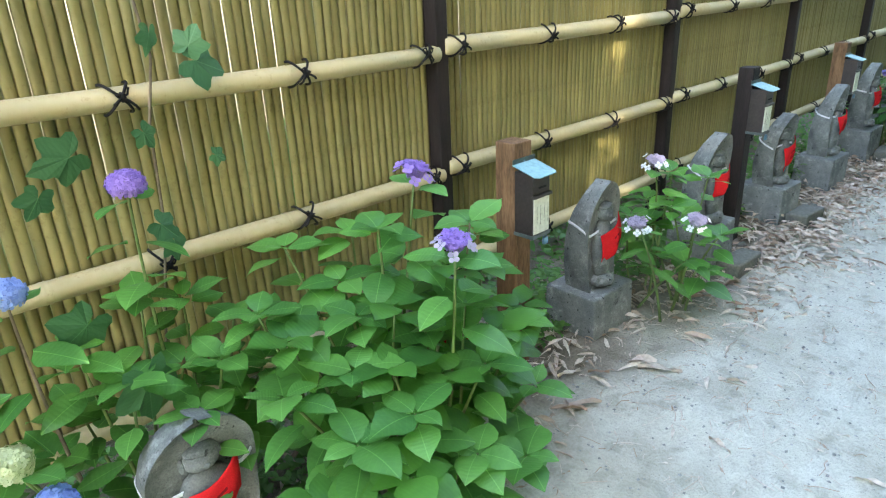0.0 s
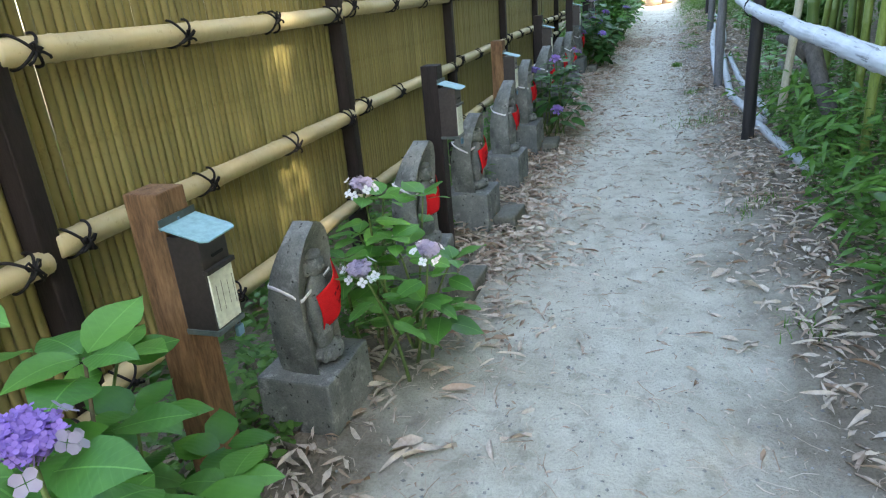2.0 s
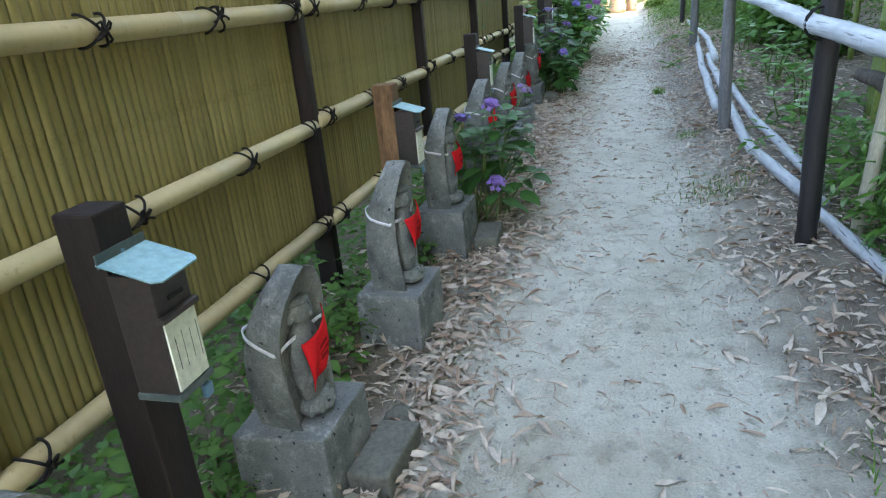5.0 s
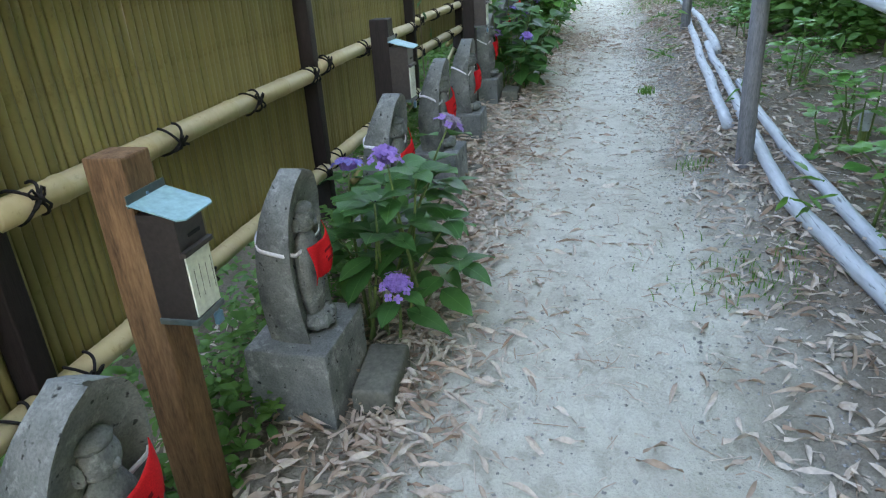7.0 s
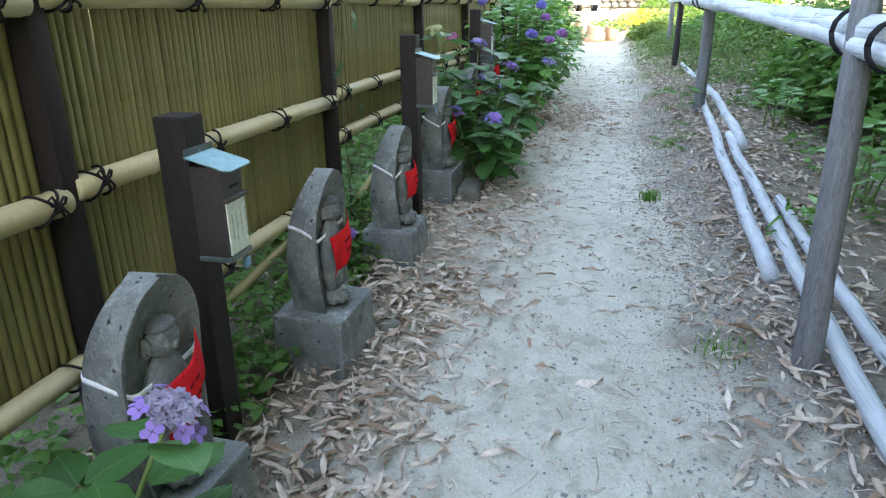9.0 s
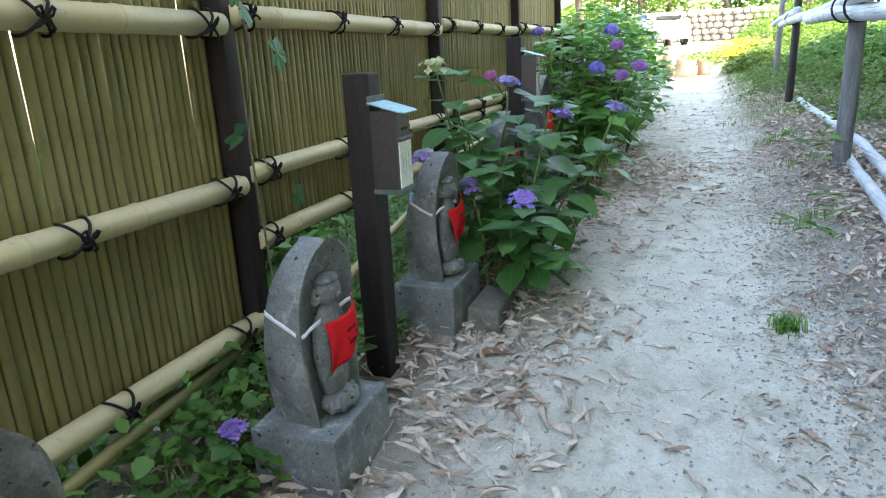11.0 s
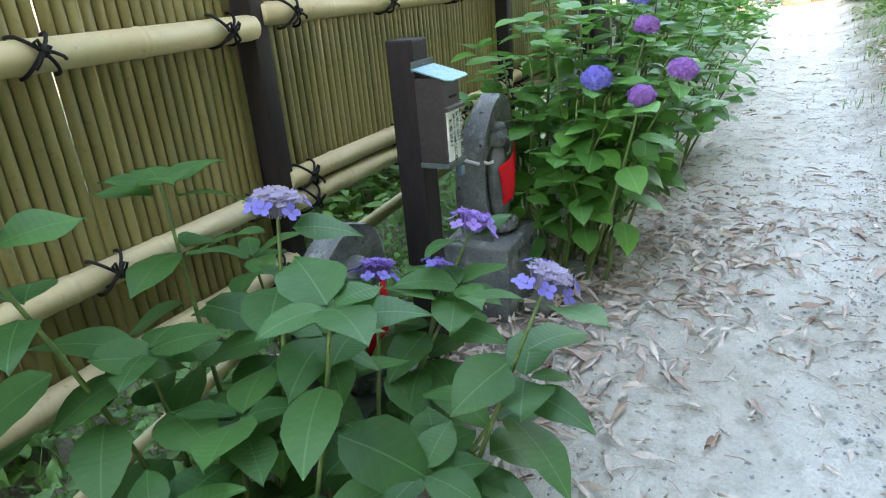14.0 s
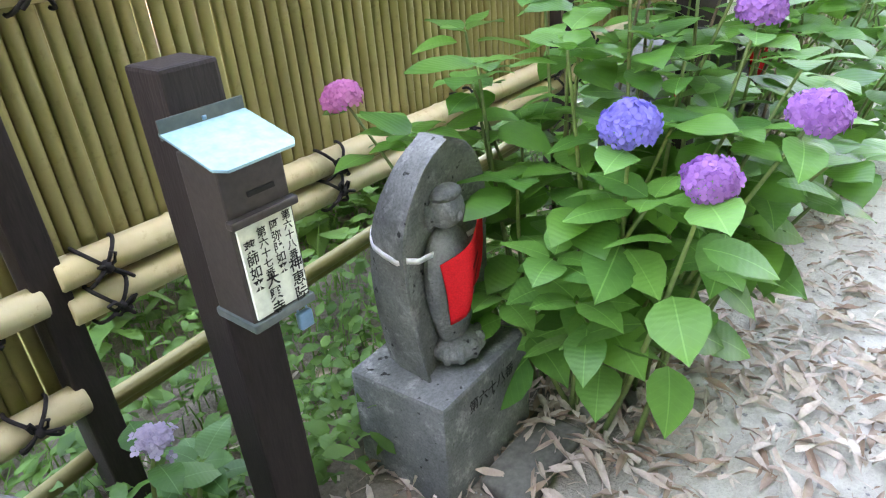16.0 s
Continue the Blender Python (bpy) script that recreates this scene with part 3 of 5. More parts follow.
def text_mesh(name, body, size, mat):
    cu = bpy.data.curves.new(name, 'FONT')
    cu.body = body
    cu.size = size
    cu.align_x = 'CENTER'
    cu.align_y = 'CENTER'
    cu.resolution_u = 2
    cu.offset = size * 0.018
    ob = bpy.data.objects.new(name, cu)
    scene.collection.objects.link(ob)
    bpy.context.view_layer.update()
    me = bpy.data.meshes.new_from_object(ob.evaluated_get(bpy.context.evaluated_depsgraph_get()))
    bpy.data.objects.remove(ob)
    me.materials.clear()
    me.materials.append(mat)
    return me


# left edge x, pedestal top z, width, depth, statue height, half-width, depth, tip, forward lean, front y
STATUES = [
    (0.33, 0.09, 0.31, 0.27, 0.43, 0.142, 0.13, 2.2, 0.02, 1.305),
    (1.25, 0.13, 0.31, 0.27, 0.46, 0.125, 0.13, 2.0, 0.03, 1.305),
    (2.24, 0.195, 0.31, 0.27, 0.50, 0.120, 0.13, 2.0, 0.03, 1.345),
    (3.25, 0.23, 0.30, 0.26, 0.50, 0.120, 0.13, 1.8, 0.05, 1.305),
    (4.17, 0.235, 0.31, 0.28, 0.45, 0.120, 0.13, 1.7, 0.05, 1.29),
    (5.03, 0.25, 0.32, 0.26, 0.50, 0.114, 0.13, 2.2, 0.04, 1.275),
    (5.97, 0.285, 0.32, 0.27, 0.505, 0.120, 0.12, 2.6, 0.02, 1.305),
    (6.94, 0.31, 0.31, 0.26, 0.50, 0.120, 0.13, 2.4, 0.03, 1.30),
    (7.87, 0.325, 0.32, 0.26, 0.49, 0.114, 0.12, 2.0, 0.03, 1.295),
    (8.78, 0.333, 0.325, 0.25, 0.475, 0.125, 0.13, 2.6, 0.01, 1.305),
    (9.70, 0.407, 0.33, 0.25, 0.48, 0.120, 0.13, 2.4, 0.02, 1.305),
    (10.66, 0.51, 0.32, 0.25, 0.44, 0.130, 0.12, 2.4, 0.02, 1.305),
    (11.56, 0.592, 0.33, 0.25, 0.495, 0.120, 0.12, 1.9, 0.02, 1.305),
    (12.55, 0.61, 0.32, 0.25, 0.46, 0.120, 0.12, 2.0, 0.02, 1.305),
    (13.46, 0.63, 0.32, 0.25, 0.46, 0.120, 0.12, 2.2, 0.02, 1.305),
]


def build_statues():
    for i, (x0, top, sx, sy, h, w, d, tip, lean, y0) in enumerate(STATUES):
        w, d = w * 1.08, d * 1.10
        cx, cy = x0 + sx / 2, y0 + sy / 2
        foot = gz(cx, cy) - 0.03
        pedestal(cx, cy, foot, sx, sy, top - foot, i + 1)
        rz = random.Random(i).uniform(-4, 4)
        ob = part("jizo_statue", statue_mesh(h, w, d, tip, lean, i + 1), None, None, m=pose(cx, cy + 0.01, top - 0.002, 0, 0, rz))
        tagged(ob, "small weathered grey stone figure carved on a boat-shaped stone", "statue", "stone statues along the fence")
        bib(cx, cy + 0.01, top, w, d, h, rz, i + 3)
        if i in (3, 4, 6, 10, 12):
            bm = box(0.27, 0.13, 0.12, 0.015, seg=3, rough=0.008)
            sl = part("stone_slab", bm, M["slab"], None, m=pose(cx + 0.06, y0 - 0.075, gz(cx, y0 - 0.07) - (0.085 if i == 12 else 0.04), 0, 0, random.Random(i).uniform(-6, 6)))
            tagged(sl, "low worn stone slab at the foot of a pedestal", "stone slab", "slabs before the pedestals")


build_statues()


# ---- offering posts with metal boxes ----
def offering_post(x, y, top, wood, label, columns, pw=0.085, lean=0.0, drop=0.10):
    g = gz(x, y) - 0.03
    thing = tagged(empty("offering_post", x, y, g), label, "offering post", "offering posts between the statues")
    thing.matrix_basis = pose(x, y, g, 0, lean, 0)
    h = top - g
    part("pole", box(pw, pw, h, 0.006), M[wood], thing, smooth=False)
    bw, bd, bh = 0.098, 0.085, 0.245
    by, bz = -pw / 2 - bd / 2, h - drop - bh
    bx = part("offering_box", box(bw, bd, bh, 0.003), M["box"], thing, "dark brown metal offering box", smooth=False, m=pose(0, by, bz))
    # lid: sloping plate with clipped corners and an upturned back flange
    bm = bmesh.new()
    out = [(-0.063, 0.043), (0.063, 0.043), (0.062, -0.058), (0.052, -0.070), (-0.049, -0.072), (-0.063, -0.060)]
    lo = [bm.verts.new((a, c, bh + 0.012 + c * 0.28)) for a, c in out]
    hi = [bm.verts.new((a, c, bh + 0.0155 + c * 0.28)) for a, c in out]
    bm.faces.new(lo[::-1])
    bm.faces.new(hi)
    for i in range(6):
        bm.faces.new((lo[i], lo[(i + 1) % 6], hi[(i + 1) % 6], hi[i]))
    part("lid", bm, M["lid"], bx, "pale blue-green sheet metal lid", False)
    part("flange", box(0.126, 0.003, 0.026, 0.001, (0, 0.0405, bh + 0.018)), M["lid_dark"], bx, "dark back flange with a screw", False)
    part("screw", box(0.006, 0.004, 0.006, 0.0015, (0, 0.0375, bh + 0.028)), M["steel"], bx, "small screw head")
    part("coin_slot", box(0.042, 0.003, 0.007, 0, (0.006, -bd / 2 - 0.001, bh - 0.058)), M["ink"], bx, "narrow dark coin slot", False)
    part("ledge", box(bw + 0.008, 0.016, 0.012, 0.003, (0, -bd / 2 - 0.004, bh - 0.090)), M["box"], bx, "worn metal ledge", False)
    part("bottom_trim", box(bw + 0.008, bd + 0.008, 0.014, 0.003, (0, -0.002, -0.002)), M["lid_dark"], bx, "scuffed grey lower rim", False)
    part("label_plate", box(0.088, 0.004, 0.139, 0.001, (0, -bd / 2 - 0.002, 0.016)), M["label"], bx, "pale board with black brush writing", False)
    for cx, cz, size, word in columns:
        me = text_mesh("writing", "\n".join(word), size * 0.88, M["ink"])
        part("writing", me, None, bx, "black brush characters", False, pose(cx, -bd / 2 - 0.0068, 0.016 + (cz - 0.016) * 0.88, 90, 0, 0))
    v, f = [], []
    tube_into(v, f, [(0.032 + 0.008 * math.cos(a), -bd / 2 + 0.004, -0.012 + 0.016 * math.sin(a)) for a in [math.pi * i / 8 for i in range(9)]], 0.002, 6)
    part("padlock", box(0.024, 0.012, 0.028, 0.003, (0.034, -bd / 2 + 0.004, -0.042)), M["steel"], bx, "small blue padlock")
    part("shackle", raw_mesh("shackle", v, f, M["steel"]), None, bx)
    return thing


BARS = [(-0.030, 0.10, 0.019, "||||"), (-0.010, 0.10, 0.017, "|||||"), (0.012, 0.10, 0.017, "||||"), (0.033, 0.10, 0.017, "|||||")]
READ = [(0.031, 0.128, 0.0170, "第六十八番"), (0.031, 0.050, 0.026, "神恵院"), (0.010, 0.118, 0.0185, "阿弥陀如来"), (-0.011, 0.118, 0.0175, "第六十七番"), (-0.010, 0.045, 0.025, "大興寺"), (-0.032, 0.106, 0.0215, "薬師如来")]
offering_post(1.845, 1.48, 0.965, "brown_wood", "weathered brown wooden post with a metal offering box", BARS, 0.095, 0, 0.10)
offering_post(3.79, 1.44, 1.015, "dark_wood", "dark-stained square post with a metal offering box", BARS, drop=0.11)
offering_post(5.61, 1.52, 0.985, "brown_wood", "knotty reddish-brown wooden post with a metal offering box", BARS, 0.09, 0, 0.115)
offering_post(7.48, 1.53, 1.068, "dark_wood", "dark-stained square post with a metal offering box", BARS, drop=0.12)
offering_post(9.39, 1.46, 1.19, "dark_wood", "dark-stained square post with a metal offering box", BARS, drop=0.11)
offering_post(11.293, 1.455, 1.309, "dark_wood", "dark-stained square post with a metal offering box", READ)
offering_post(13.22, 1.48, 1.35, "dark_wood", "dark-stained square post with a metal offering box", BARS)


# ---- leaves and flowers ----
def leaf_geo(L, W, droop, fold, wave, seed, along=7, tip=1.0, serr=0.0):
    """An ovate leaf blade along +x, its stalk at the origin, its face up."""
    rnd = random.Random(seed)
    v, f = [], []
    ph = rnd.uniform(0, 6)
    for i in range(along + 1):
        t = i / along
        hw = W / 2 * (math.sin(math.pi * t ** 0.78) ** 0.85 if 0 < t < 1 else 0.012)
        if t > 0.7:
            hw *= 1 - 0.25 * tip * (t - 0.7) / 0.3
        for s in (-1, -0.5, 0, 0.5, 1):
            x = L * t - droop * L * 0.25 * t * t
            y = s * hw * (1 + serr * (1 if i % 2 else -1) * (abs(s) == 1))
            z = fold * abs(s) * hw - droop * L * t * t + wave * L * 0.06 * math.sin(7 * t + ph + 2 * s) * abs(s)
            v.append((x, y, z))
    for i in range(along):
        for j in range(4):
            a = i * 5 + j
            f.append((a, a + 5, a + 6, a + 1))
    return v, f


def leaf_meshes(mat, n, L, W, seed, name="leaf"):
    rnd = random.Random(seed)
    out = []
    for i in range(n):
        v, f = leaf_geo(L * rnd.uniform(0.9, 1.1), W * rnd.uniform(0.88, 1.1), rnd.uniform(0.10, 0.36), rnd.uniform(0.02, 0.14), rnd.uniform(0.2, 0.7), seed * 31 + i, along=9, serr=0.025)
        out.append(raw_mesh(name, v, f, mat))
    return out


def floret_into(v, f, c, nrm, size, rnd):
    """Four round petals about c."""
    nrm = nrm.normalized()
    a = nrm.orthogonal().normalized()
    b = nrm.cross(a)
    r0 = rnd.uniform(0, 6)
    for q in range(4):
        th = r0 + q * math.pi / 2
        d = a * math.cos(th) + b * math.sin(th)
        e = nrm.cross(d)
        lift = rnd.uniform(0.05, 0.35)
        k = len(v)
        for dx, dy, dz in ((0.05, 0, 0), (0.45, -0.44, 0.4), (0.9, -0.36, 0.8), (1.05, 0, 0.75), (0.9, 0.36, 0.8), (0.45, 0.44, 0.4)):
            v.append(c + d * (dx * size) + e * (dy * size) + nrm * (dz * size * lift))
        f.append((k, k + 1, k + 2, k + 3, k + 4, k + 5))


def mophead_mesh(mat, r, seed):
    rnd = random.Random(seed)
    v, f = [], []
    for i in range(95):
        z = 1 - 1.55 * (i + 0.5) / 95
        a = i * 2.39996
        q = math.sqrt(max(0, 1 - z * z))
        d = Vector((q * math.cos(a), q * math.sin(a), z))
        floret_into(v, f, Vector((d.x * r, d.y * r, d.z * r * 0.78)) * rnd.uniform(0.9, 1.05), d + Vector([rnd.uniform(-0.3, 0.3) for _ in range(3)]), r * 0.27, rnd)
    return raw_mesh("flower_head", v, f, mat, False)


def lacecap_meshes(mat_bud, mat_petal, r, seed):
    """Two meshes: the flat middle of small buds, and the ring of showy florets."""
    rnd = random.Random(seed)
    v, f = [], []
    for i in range(110):
        q = math.sqrt((i + 0.5) / 110) * r * 0.78
        a = i * 2.39996
        c = Vector((q * math.cos(a), q * math.sin(a), 0.012 - 0.22 * q * q / r + rnd.uniform(-0.005, 0.006)))
        floret_into(v, f, c, Vector((rnd.uniform(-0.6, 0.6), rnd.uniform(-0.6, 0.6), 1)), 0.0075, rnd)
        tube_into(v, f, [c * 0.55 + Vector((0, 0, -0.03)), c], 0.0011, 3, False)
    m1 = raw_mesh("buds", v, f, mat_bud, False)
    out = []
    n = rnd.randint(6, 9)
    for i in range(n):
        a = 2 * math.pi * (i + rnd.uniform(-0.25, 0.25)) / n
        c = Vector((math.cos(a) * r, math.sin(a) * r, rnd.uniform(-0.025, 0.01)))
        v, f = [], []
        floret_into(v, f, c, Vector((math.cos(a) * 0.8, math.sin(a) * 0.8, 0.9)), r * 0.33, rnd)
        out.append(raw_mesh("floret", v, f, mat_petal, False))
    return m1, out


def aim(p, d, roll=0.0):
    """A pose at p whose x axis runs along d, its z axis as upright as can be."""
    d = d.normalized()
    side = Vector((0, 0, 1)).cross(d)
    if side.length < 1e-3:
        side = Vector((0, 1, 0))
    side.normalize()
    up = d.cross(side)
    m = Matrix((d, side, up)).transposed().to_4x4()
    m.translation = p
    return m @ Matrix.Rotation(roll, 4, 'X')


def hydrangea(label, base, tips, leaves, seed, size=1.0, pairs=3, limit=290, spread=0.12, joined=None, group="hydrangeas along the fence"):
    """A hydrangea: woody stems from the ground, opposite leaf pairs, a rosette at each tip and flower heads on some. tips: (x, y, z, flower)."""
    rnd = random.Random(seed)
    bz = gz(base[0], base[1])
    plant = tagged(empty("hydrangea", base[0], base[1], bz), label, "hydrangea", group)
    org = Vector((base[0], base[1], bz))
    count = 0
    jv, jf = [], []

    def put(me, m):
        nonlocal count
        if count < limit:
            part("leaf", me, None, plant, m=m)
            count += 1
        else:
            k = len(jv)
            jv.extend(m @ v.co for v in me.vertices)
            jf.extend(tuple(k + q for q in p.vertices) for p in me.polygons)
    for (x, y, z, flower) in tips:
        tip = Vector((x, y, z)) - org
        root = Vector((rnd.uniform(-spread, spread) + tip.x * 0.35, rnd.uniform(-spread, spread) + tip.y * 0.35, 0))
        root.z = gz(org.x + root.x, org.y + root.y) - bz - 0.02
        mid = root.lerp(tip, 0.5) + Vector((rnd.uniform(-0.04, 0.04), rnd.uniform(-0.04, 0.04), 0.06))
        pts = [root.lerp(mid, t).lerp(mid.lerp(tip, t), t) for t in [i / 8 for i in range(9)]]
        part("stem", tube_mesh("stem", pts, [0.0075 - 0.0042 * i / 8 for i in range(9)], M["stem"] if z - bz < 0.9 or rnd.random() < 0.5 else M["wood_stem"], 6), None, plant)
        d = (pts[-1] - pts[-3]).normalized()
        turn = rnd.uniform(0, 6)
        length = (tip - root).length
        # pairs up the stem, then the rosette
        levels = [(1.0 - (q + 0.25) * min(0.115, 0.75 * length / (pairs + 1)) / max(length, 0.1), 0.8 + 0.12 * min(q, 3), 0.16 - 0.14 * q) for q in range(pairs)]
        for q, (t, sc, tilt) in enumerate(levels):
            if t < 0.12:
                continue
            p = pts[min(8, int(t * 8))].lerp(pts[min(8, int(t * 8) + 1)], t * 8 - int(t * 8))
            for side in (0, 1):
                a = turn + q * math.pi / 2 + side * math.pi + rnd.uniform(-0.25, 0.25)
                out = Vector((math.cos(a), math.sin(a), tilt + rnd.uniform(-0.15, 0.2)))
                stalk = p + out.normalized() * 0.025
                m = aim(stalk, out, rnd.uniform(-0.35, 0.35)) @ Matrix.Scale(size * sc * rnd.uniform(0.8, 1.12), 4)
                put(rnd.choice(leaves), m)
        if not flower:
            for q in range(4):
                a = turn + 0.8 + q * math.pi / 2 + rnd.uniform(-0.2, 0.2)
                out = Vector((math.cos(a), math.sin(a), rnd.uniform(0.20, 0.60)))
                put(rnd.choice(leaves), aim(tip + out * 0.008, out, rnd.uniform(-0.2, 0.2)) @ Matrix.Scale(size * (0.92 if q % 2 else 0.68) * rnd.uniform(0.8, 1.1), 4))
        elif flower.startswith("mop"):
            r = rnd.uniform(0.041, 0.048)
            head = part("flower_head", mophead_mesh(M[flower[4:]], r, seed * 7 + len(plant.children)), None, plant, flower[4:] + " rounded flower head", m=Matrix.Translation(tip + d * 0.02) @ Vector((0, 0, 1)).rotation_difference(Vector((d.x * 0.6, d.y * 0.6, 1))).to_matrix().to_4x4())
        else:
            kind, bud, petal = flower.split()
            m1, m2 = lacecap_meshes(M[bud], M[petal], rnd.uniform(0.044, 0.054) * min(1.0, size * 0.9), seed * 5 + len(plant.children))
            tilt = Matrix.Translation(tip + d * 0.03) @ Vector((0, 0, 1)).rotation_difference(Vector((d.x * 0.8, d.y * 0.8 - 0.15, 1))).to_matrix().to_4x4()
            head = part("flower_head", m1, None, plant, "flat head of small " + bud + " buds", m=tilt)
            for me in m2:
                part("floret", me, None, head, petal + " floret")
    if jv:
        tagged(part("leaf", raw_mesh("leaf_mass", jv, jf, joined or M["hyd_joined"]), None, plant), kind="stuff")
    return plant


def cloud_tips(rnd, n, cx, cy, rx, ry, z0, z1, flowers=(), share=0.0):
    """Tips spread under a dome."""
    out = []
    for i in range(n):
        r = math.sqrt((i + 0.5) / n)
        a = i * 2.39996 + rnd.uniform(-0.3, 0.3)
        x, y = cx + rx * r * math.cos(a), cy + ry * r * math.sin(a)
        z = z0 + (z1 - z0) * (1 - r ** 2.2) + rnd.uniform(-0.06, 0.06)
        out.append((x, y, z, rnd.choice(flowers) if flowers and rnd.random() < share else ""))
    return out


def build_hydrangeas():
    rnd = random.Random(11)
    big = leaf_meshes(M["hyd"], 6, 0.135, 0.098, 1)
    mid = leaf_meshes(M["hyd"], 6, 0.125, 0.085, 2)
    dark = leaf_meshes(M["hyd_dark"], 6, 0.15, 0.092, 3)
    tips = [(1.20, 1.30, 0.95, "lace violet violet"), (1.08, 1.02, 0.84, "lace violet lilac"), (1.05, 1.29, 0.84, ""), (1.33, 1.21, 0.80, ""), (1.19, 1.10, 0.62, ""), (0.94, 1.27, 0.62, ""),
            (1.09, 1.16, 0.55, ""), (1.14, 0.98, 0.50, ""), (0.72, 1.00, 0.46, ""), (0.86, 0.95, 0.50, ""), (0.98, 0.86, 0.36, ""), (0.83, 1.15, 0.55, ""), (0.66, 1.22, 0.52, ""), (0.72, 1.42, 0.66, ""),
            (0.90, 1.55, 0.76, ""), (1.12, 1.52, 0.76, ""), (1.60, 1.45, 0.62, ""), (1.50, 1.15, 0.42, ""), (1.38, 1.00, 0.30, ""), (0.90, 0.78, 0.22, ""), (1.15, 0.84, 0.26, ""), (0.70, 0.80, 0.26, ""),
            (0.80, 1.36, 0.60, ""), (1.00, 1.42, 0.66, ""), (1.24, 1.34, 0.60, ""), (0.62, 1.02, 0.33, ""), (1.62, 1.25, 0.40, ""), (1.03, 1.03, 0.50, ""), (0.78, 0.88, 0.40, ""), (0.90, 1.08, 0.56, ""), (1.22, 1.20, 0.70, ""), (1.00, 1.18, 0.66, ""), (1.28, 1.05, 0.52, ""), (1.45, 1.28, 0.60, ""), (0.74, 1.30, 0.62, "")]
    hydrangea("broad green hydrangea with large leaves and violet lacecap heads", (1.02, 1.22), [(x, y, z + 0.05, fl) for x, y, z, fl in tips], big, 21, 1.12, 4, 298)
    tips = [(0.53, 1.62, 1.06, "mop violet"), (0.50, 1.62, 0.78, ""), (0.32, 1.62, 0.70, ""), (0.62, 1.66, 0.72, ""), (0.74, 1.62, 0.62, ""), (0.215, 1.62, 0.87, "mop sky"), (0.12, 1.50, 0.52, "mop cream"),
            (0.16, 1.40, 0.44, "mop sky"), (0.30, 1.70, 0.50, ""), (0.05, 1.62, 0.62, ""), (0.55, 1.55, 0.58, ""), (0.40, 1.50, 0.62, ""), (0.62, 1.46, 0.60, ""), (0.52, 1.42, 0.50, ""), (0.76, 1.50, 0.52, ""), (0.22, 1.66, 0.40, ""), (0.68, 1.58, 0.46, ""), (0.84, 1.64, 0.56, "")]
    hydrangea("leggy hydrangea with violet and blue flower heads against the fence", (0.42, 1.68), tips, mid, 22, 1.05, 3, 190)
    tips = [(2.705, 1.366, 0.70, "lace lilac white"), (2.64, 1.12, 0.49, "lace lilac white"), (2.43, 1.27, 0.50, "lace lilac white"), (2.86, 1.36, 0.64, ""), (3.00, 1.25, 0.60, ""), (2.72, 1.28, 0.52, ""), (2.92, 1.12, 0.36, ""),
            (2.66, 1.16, 0.30, ""), (2.80, 1.45, 0.50, ""), (2.76, 1.10, 0.24, ""), (2.60, 1.42, 0.48, "")]
    hydrangea("hydrangea with white lacecap heads fading at the middle", (2.78, 1.34), tips, mid, 23, 1.1, 3, 130)
    tips = [(6.70, 1.08, 0.76, "lace lilac violet"), (6.36, 1.20, 0.74, "lace violet violet"), (6.645, 1.44, 0.62, "lace violet blue"), (6.31, 1.19, 0.33, "lace violet violet"), (6.50, 1.15, 0.66, ""), (6.62, 1.12, 0.62, ""),
            (6.46, 1.34, 0.58, ""), (6.54, 1.06, 0.48, ""), (6.72, 1.10, 0.54, ""), (6.36, 1.26, 0.50, ""), (6.42, 1.42, 0.46, ""), (6.80, 1.36, 0.52, ""), (6.52, 1.02, 0.34, ""), (6.32, 1.24, 0.62, "")]
    hydrangea("hydrangea with pale purple lacecap heads beside a pedestal", (6.54, 1.30), tips, dark, 24, 1.1, 3, 150)
    tips = [(10.52, 1.30, 1.11, "lace lilac blue"), (10.97, 1.14, 0.93, "lace violet violet"), (10.62, 0.84, 0.98, "lace lilac blue"), (9.95, 1.10, 0.71, "lace violet blue"), (10.11, 1.49, 1.20, "lace cream cream"), (10.49, 1.55, 1.16, ""),
            (10.70, 1.57, 0.92, ""), (10.36, 1.08, 1.04, ""), (9.90, 1.14, 0.62, ""), (10.39, 0.97, 0.74, ""), (10.30, 1.25, 0.84, ""), (10.10, 1.36, 0.72, "lace violet violet"), (10.48, 1.20, 0.90, ""), (10.62, 0.88, 0.80, ""),
            (10.24, 1.02, 0.60, ""), (10.06, 1.18, 0.54, ""), (10.52, 1.02, 0.66, ""), (9.98, 1.50, 0.86, "lace lilac violet"), (10.80, 1.30, 0.86, "lace violet blue"), (10.86, 1.12, 0.84, ""), (10.10, 1.24, 0.80, ""), (10.28, 1.42, 0.94, ""), (10.44, 1.34, 0.70, ""), (10.95, 1.22, 0.80, "lace violet blue"), (10.0, 1.02, 0.46, "")]
    hydrangea("straggling hydrangea with drooping leaves and blue-violet lacecap heads", (10.34, 1.28), [(x, y, z - 0.03, fl) for x, y, z, fl in tips], dark, 25, 1.15, 4, 290, 0.10, M["hyd_joined"])
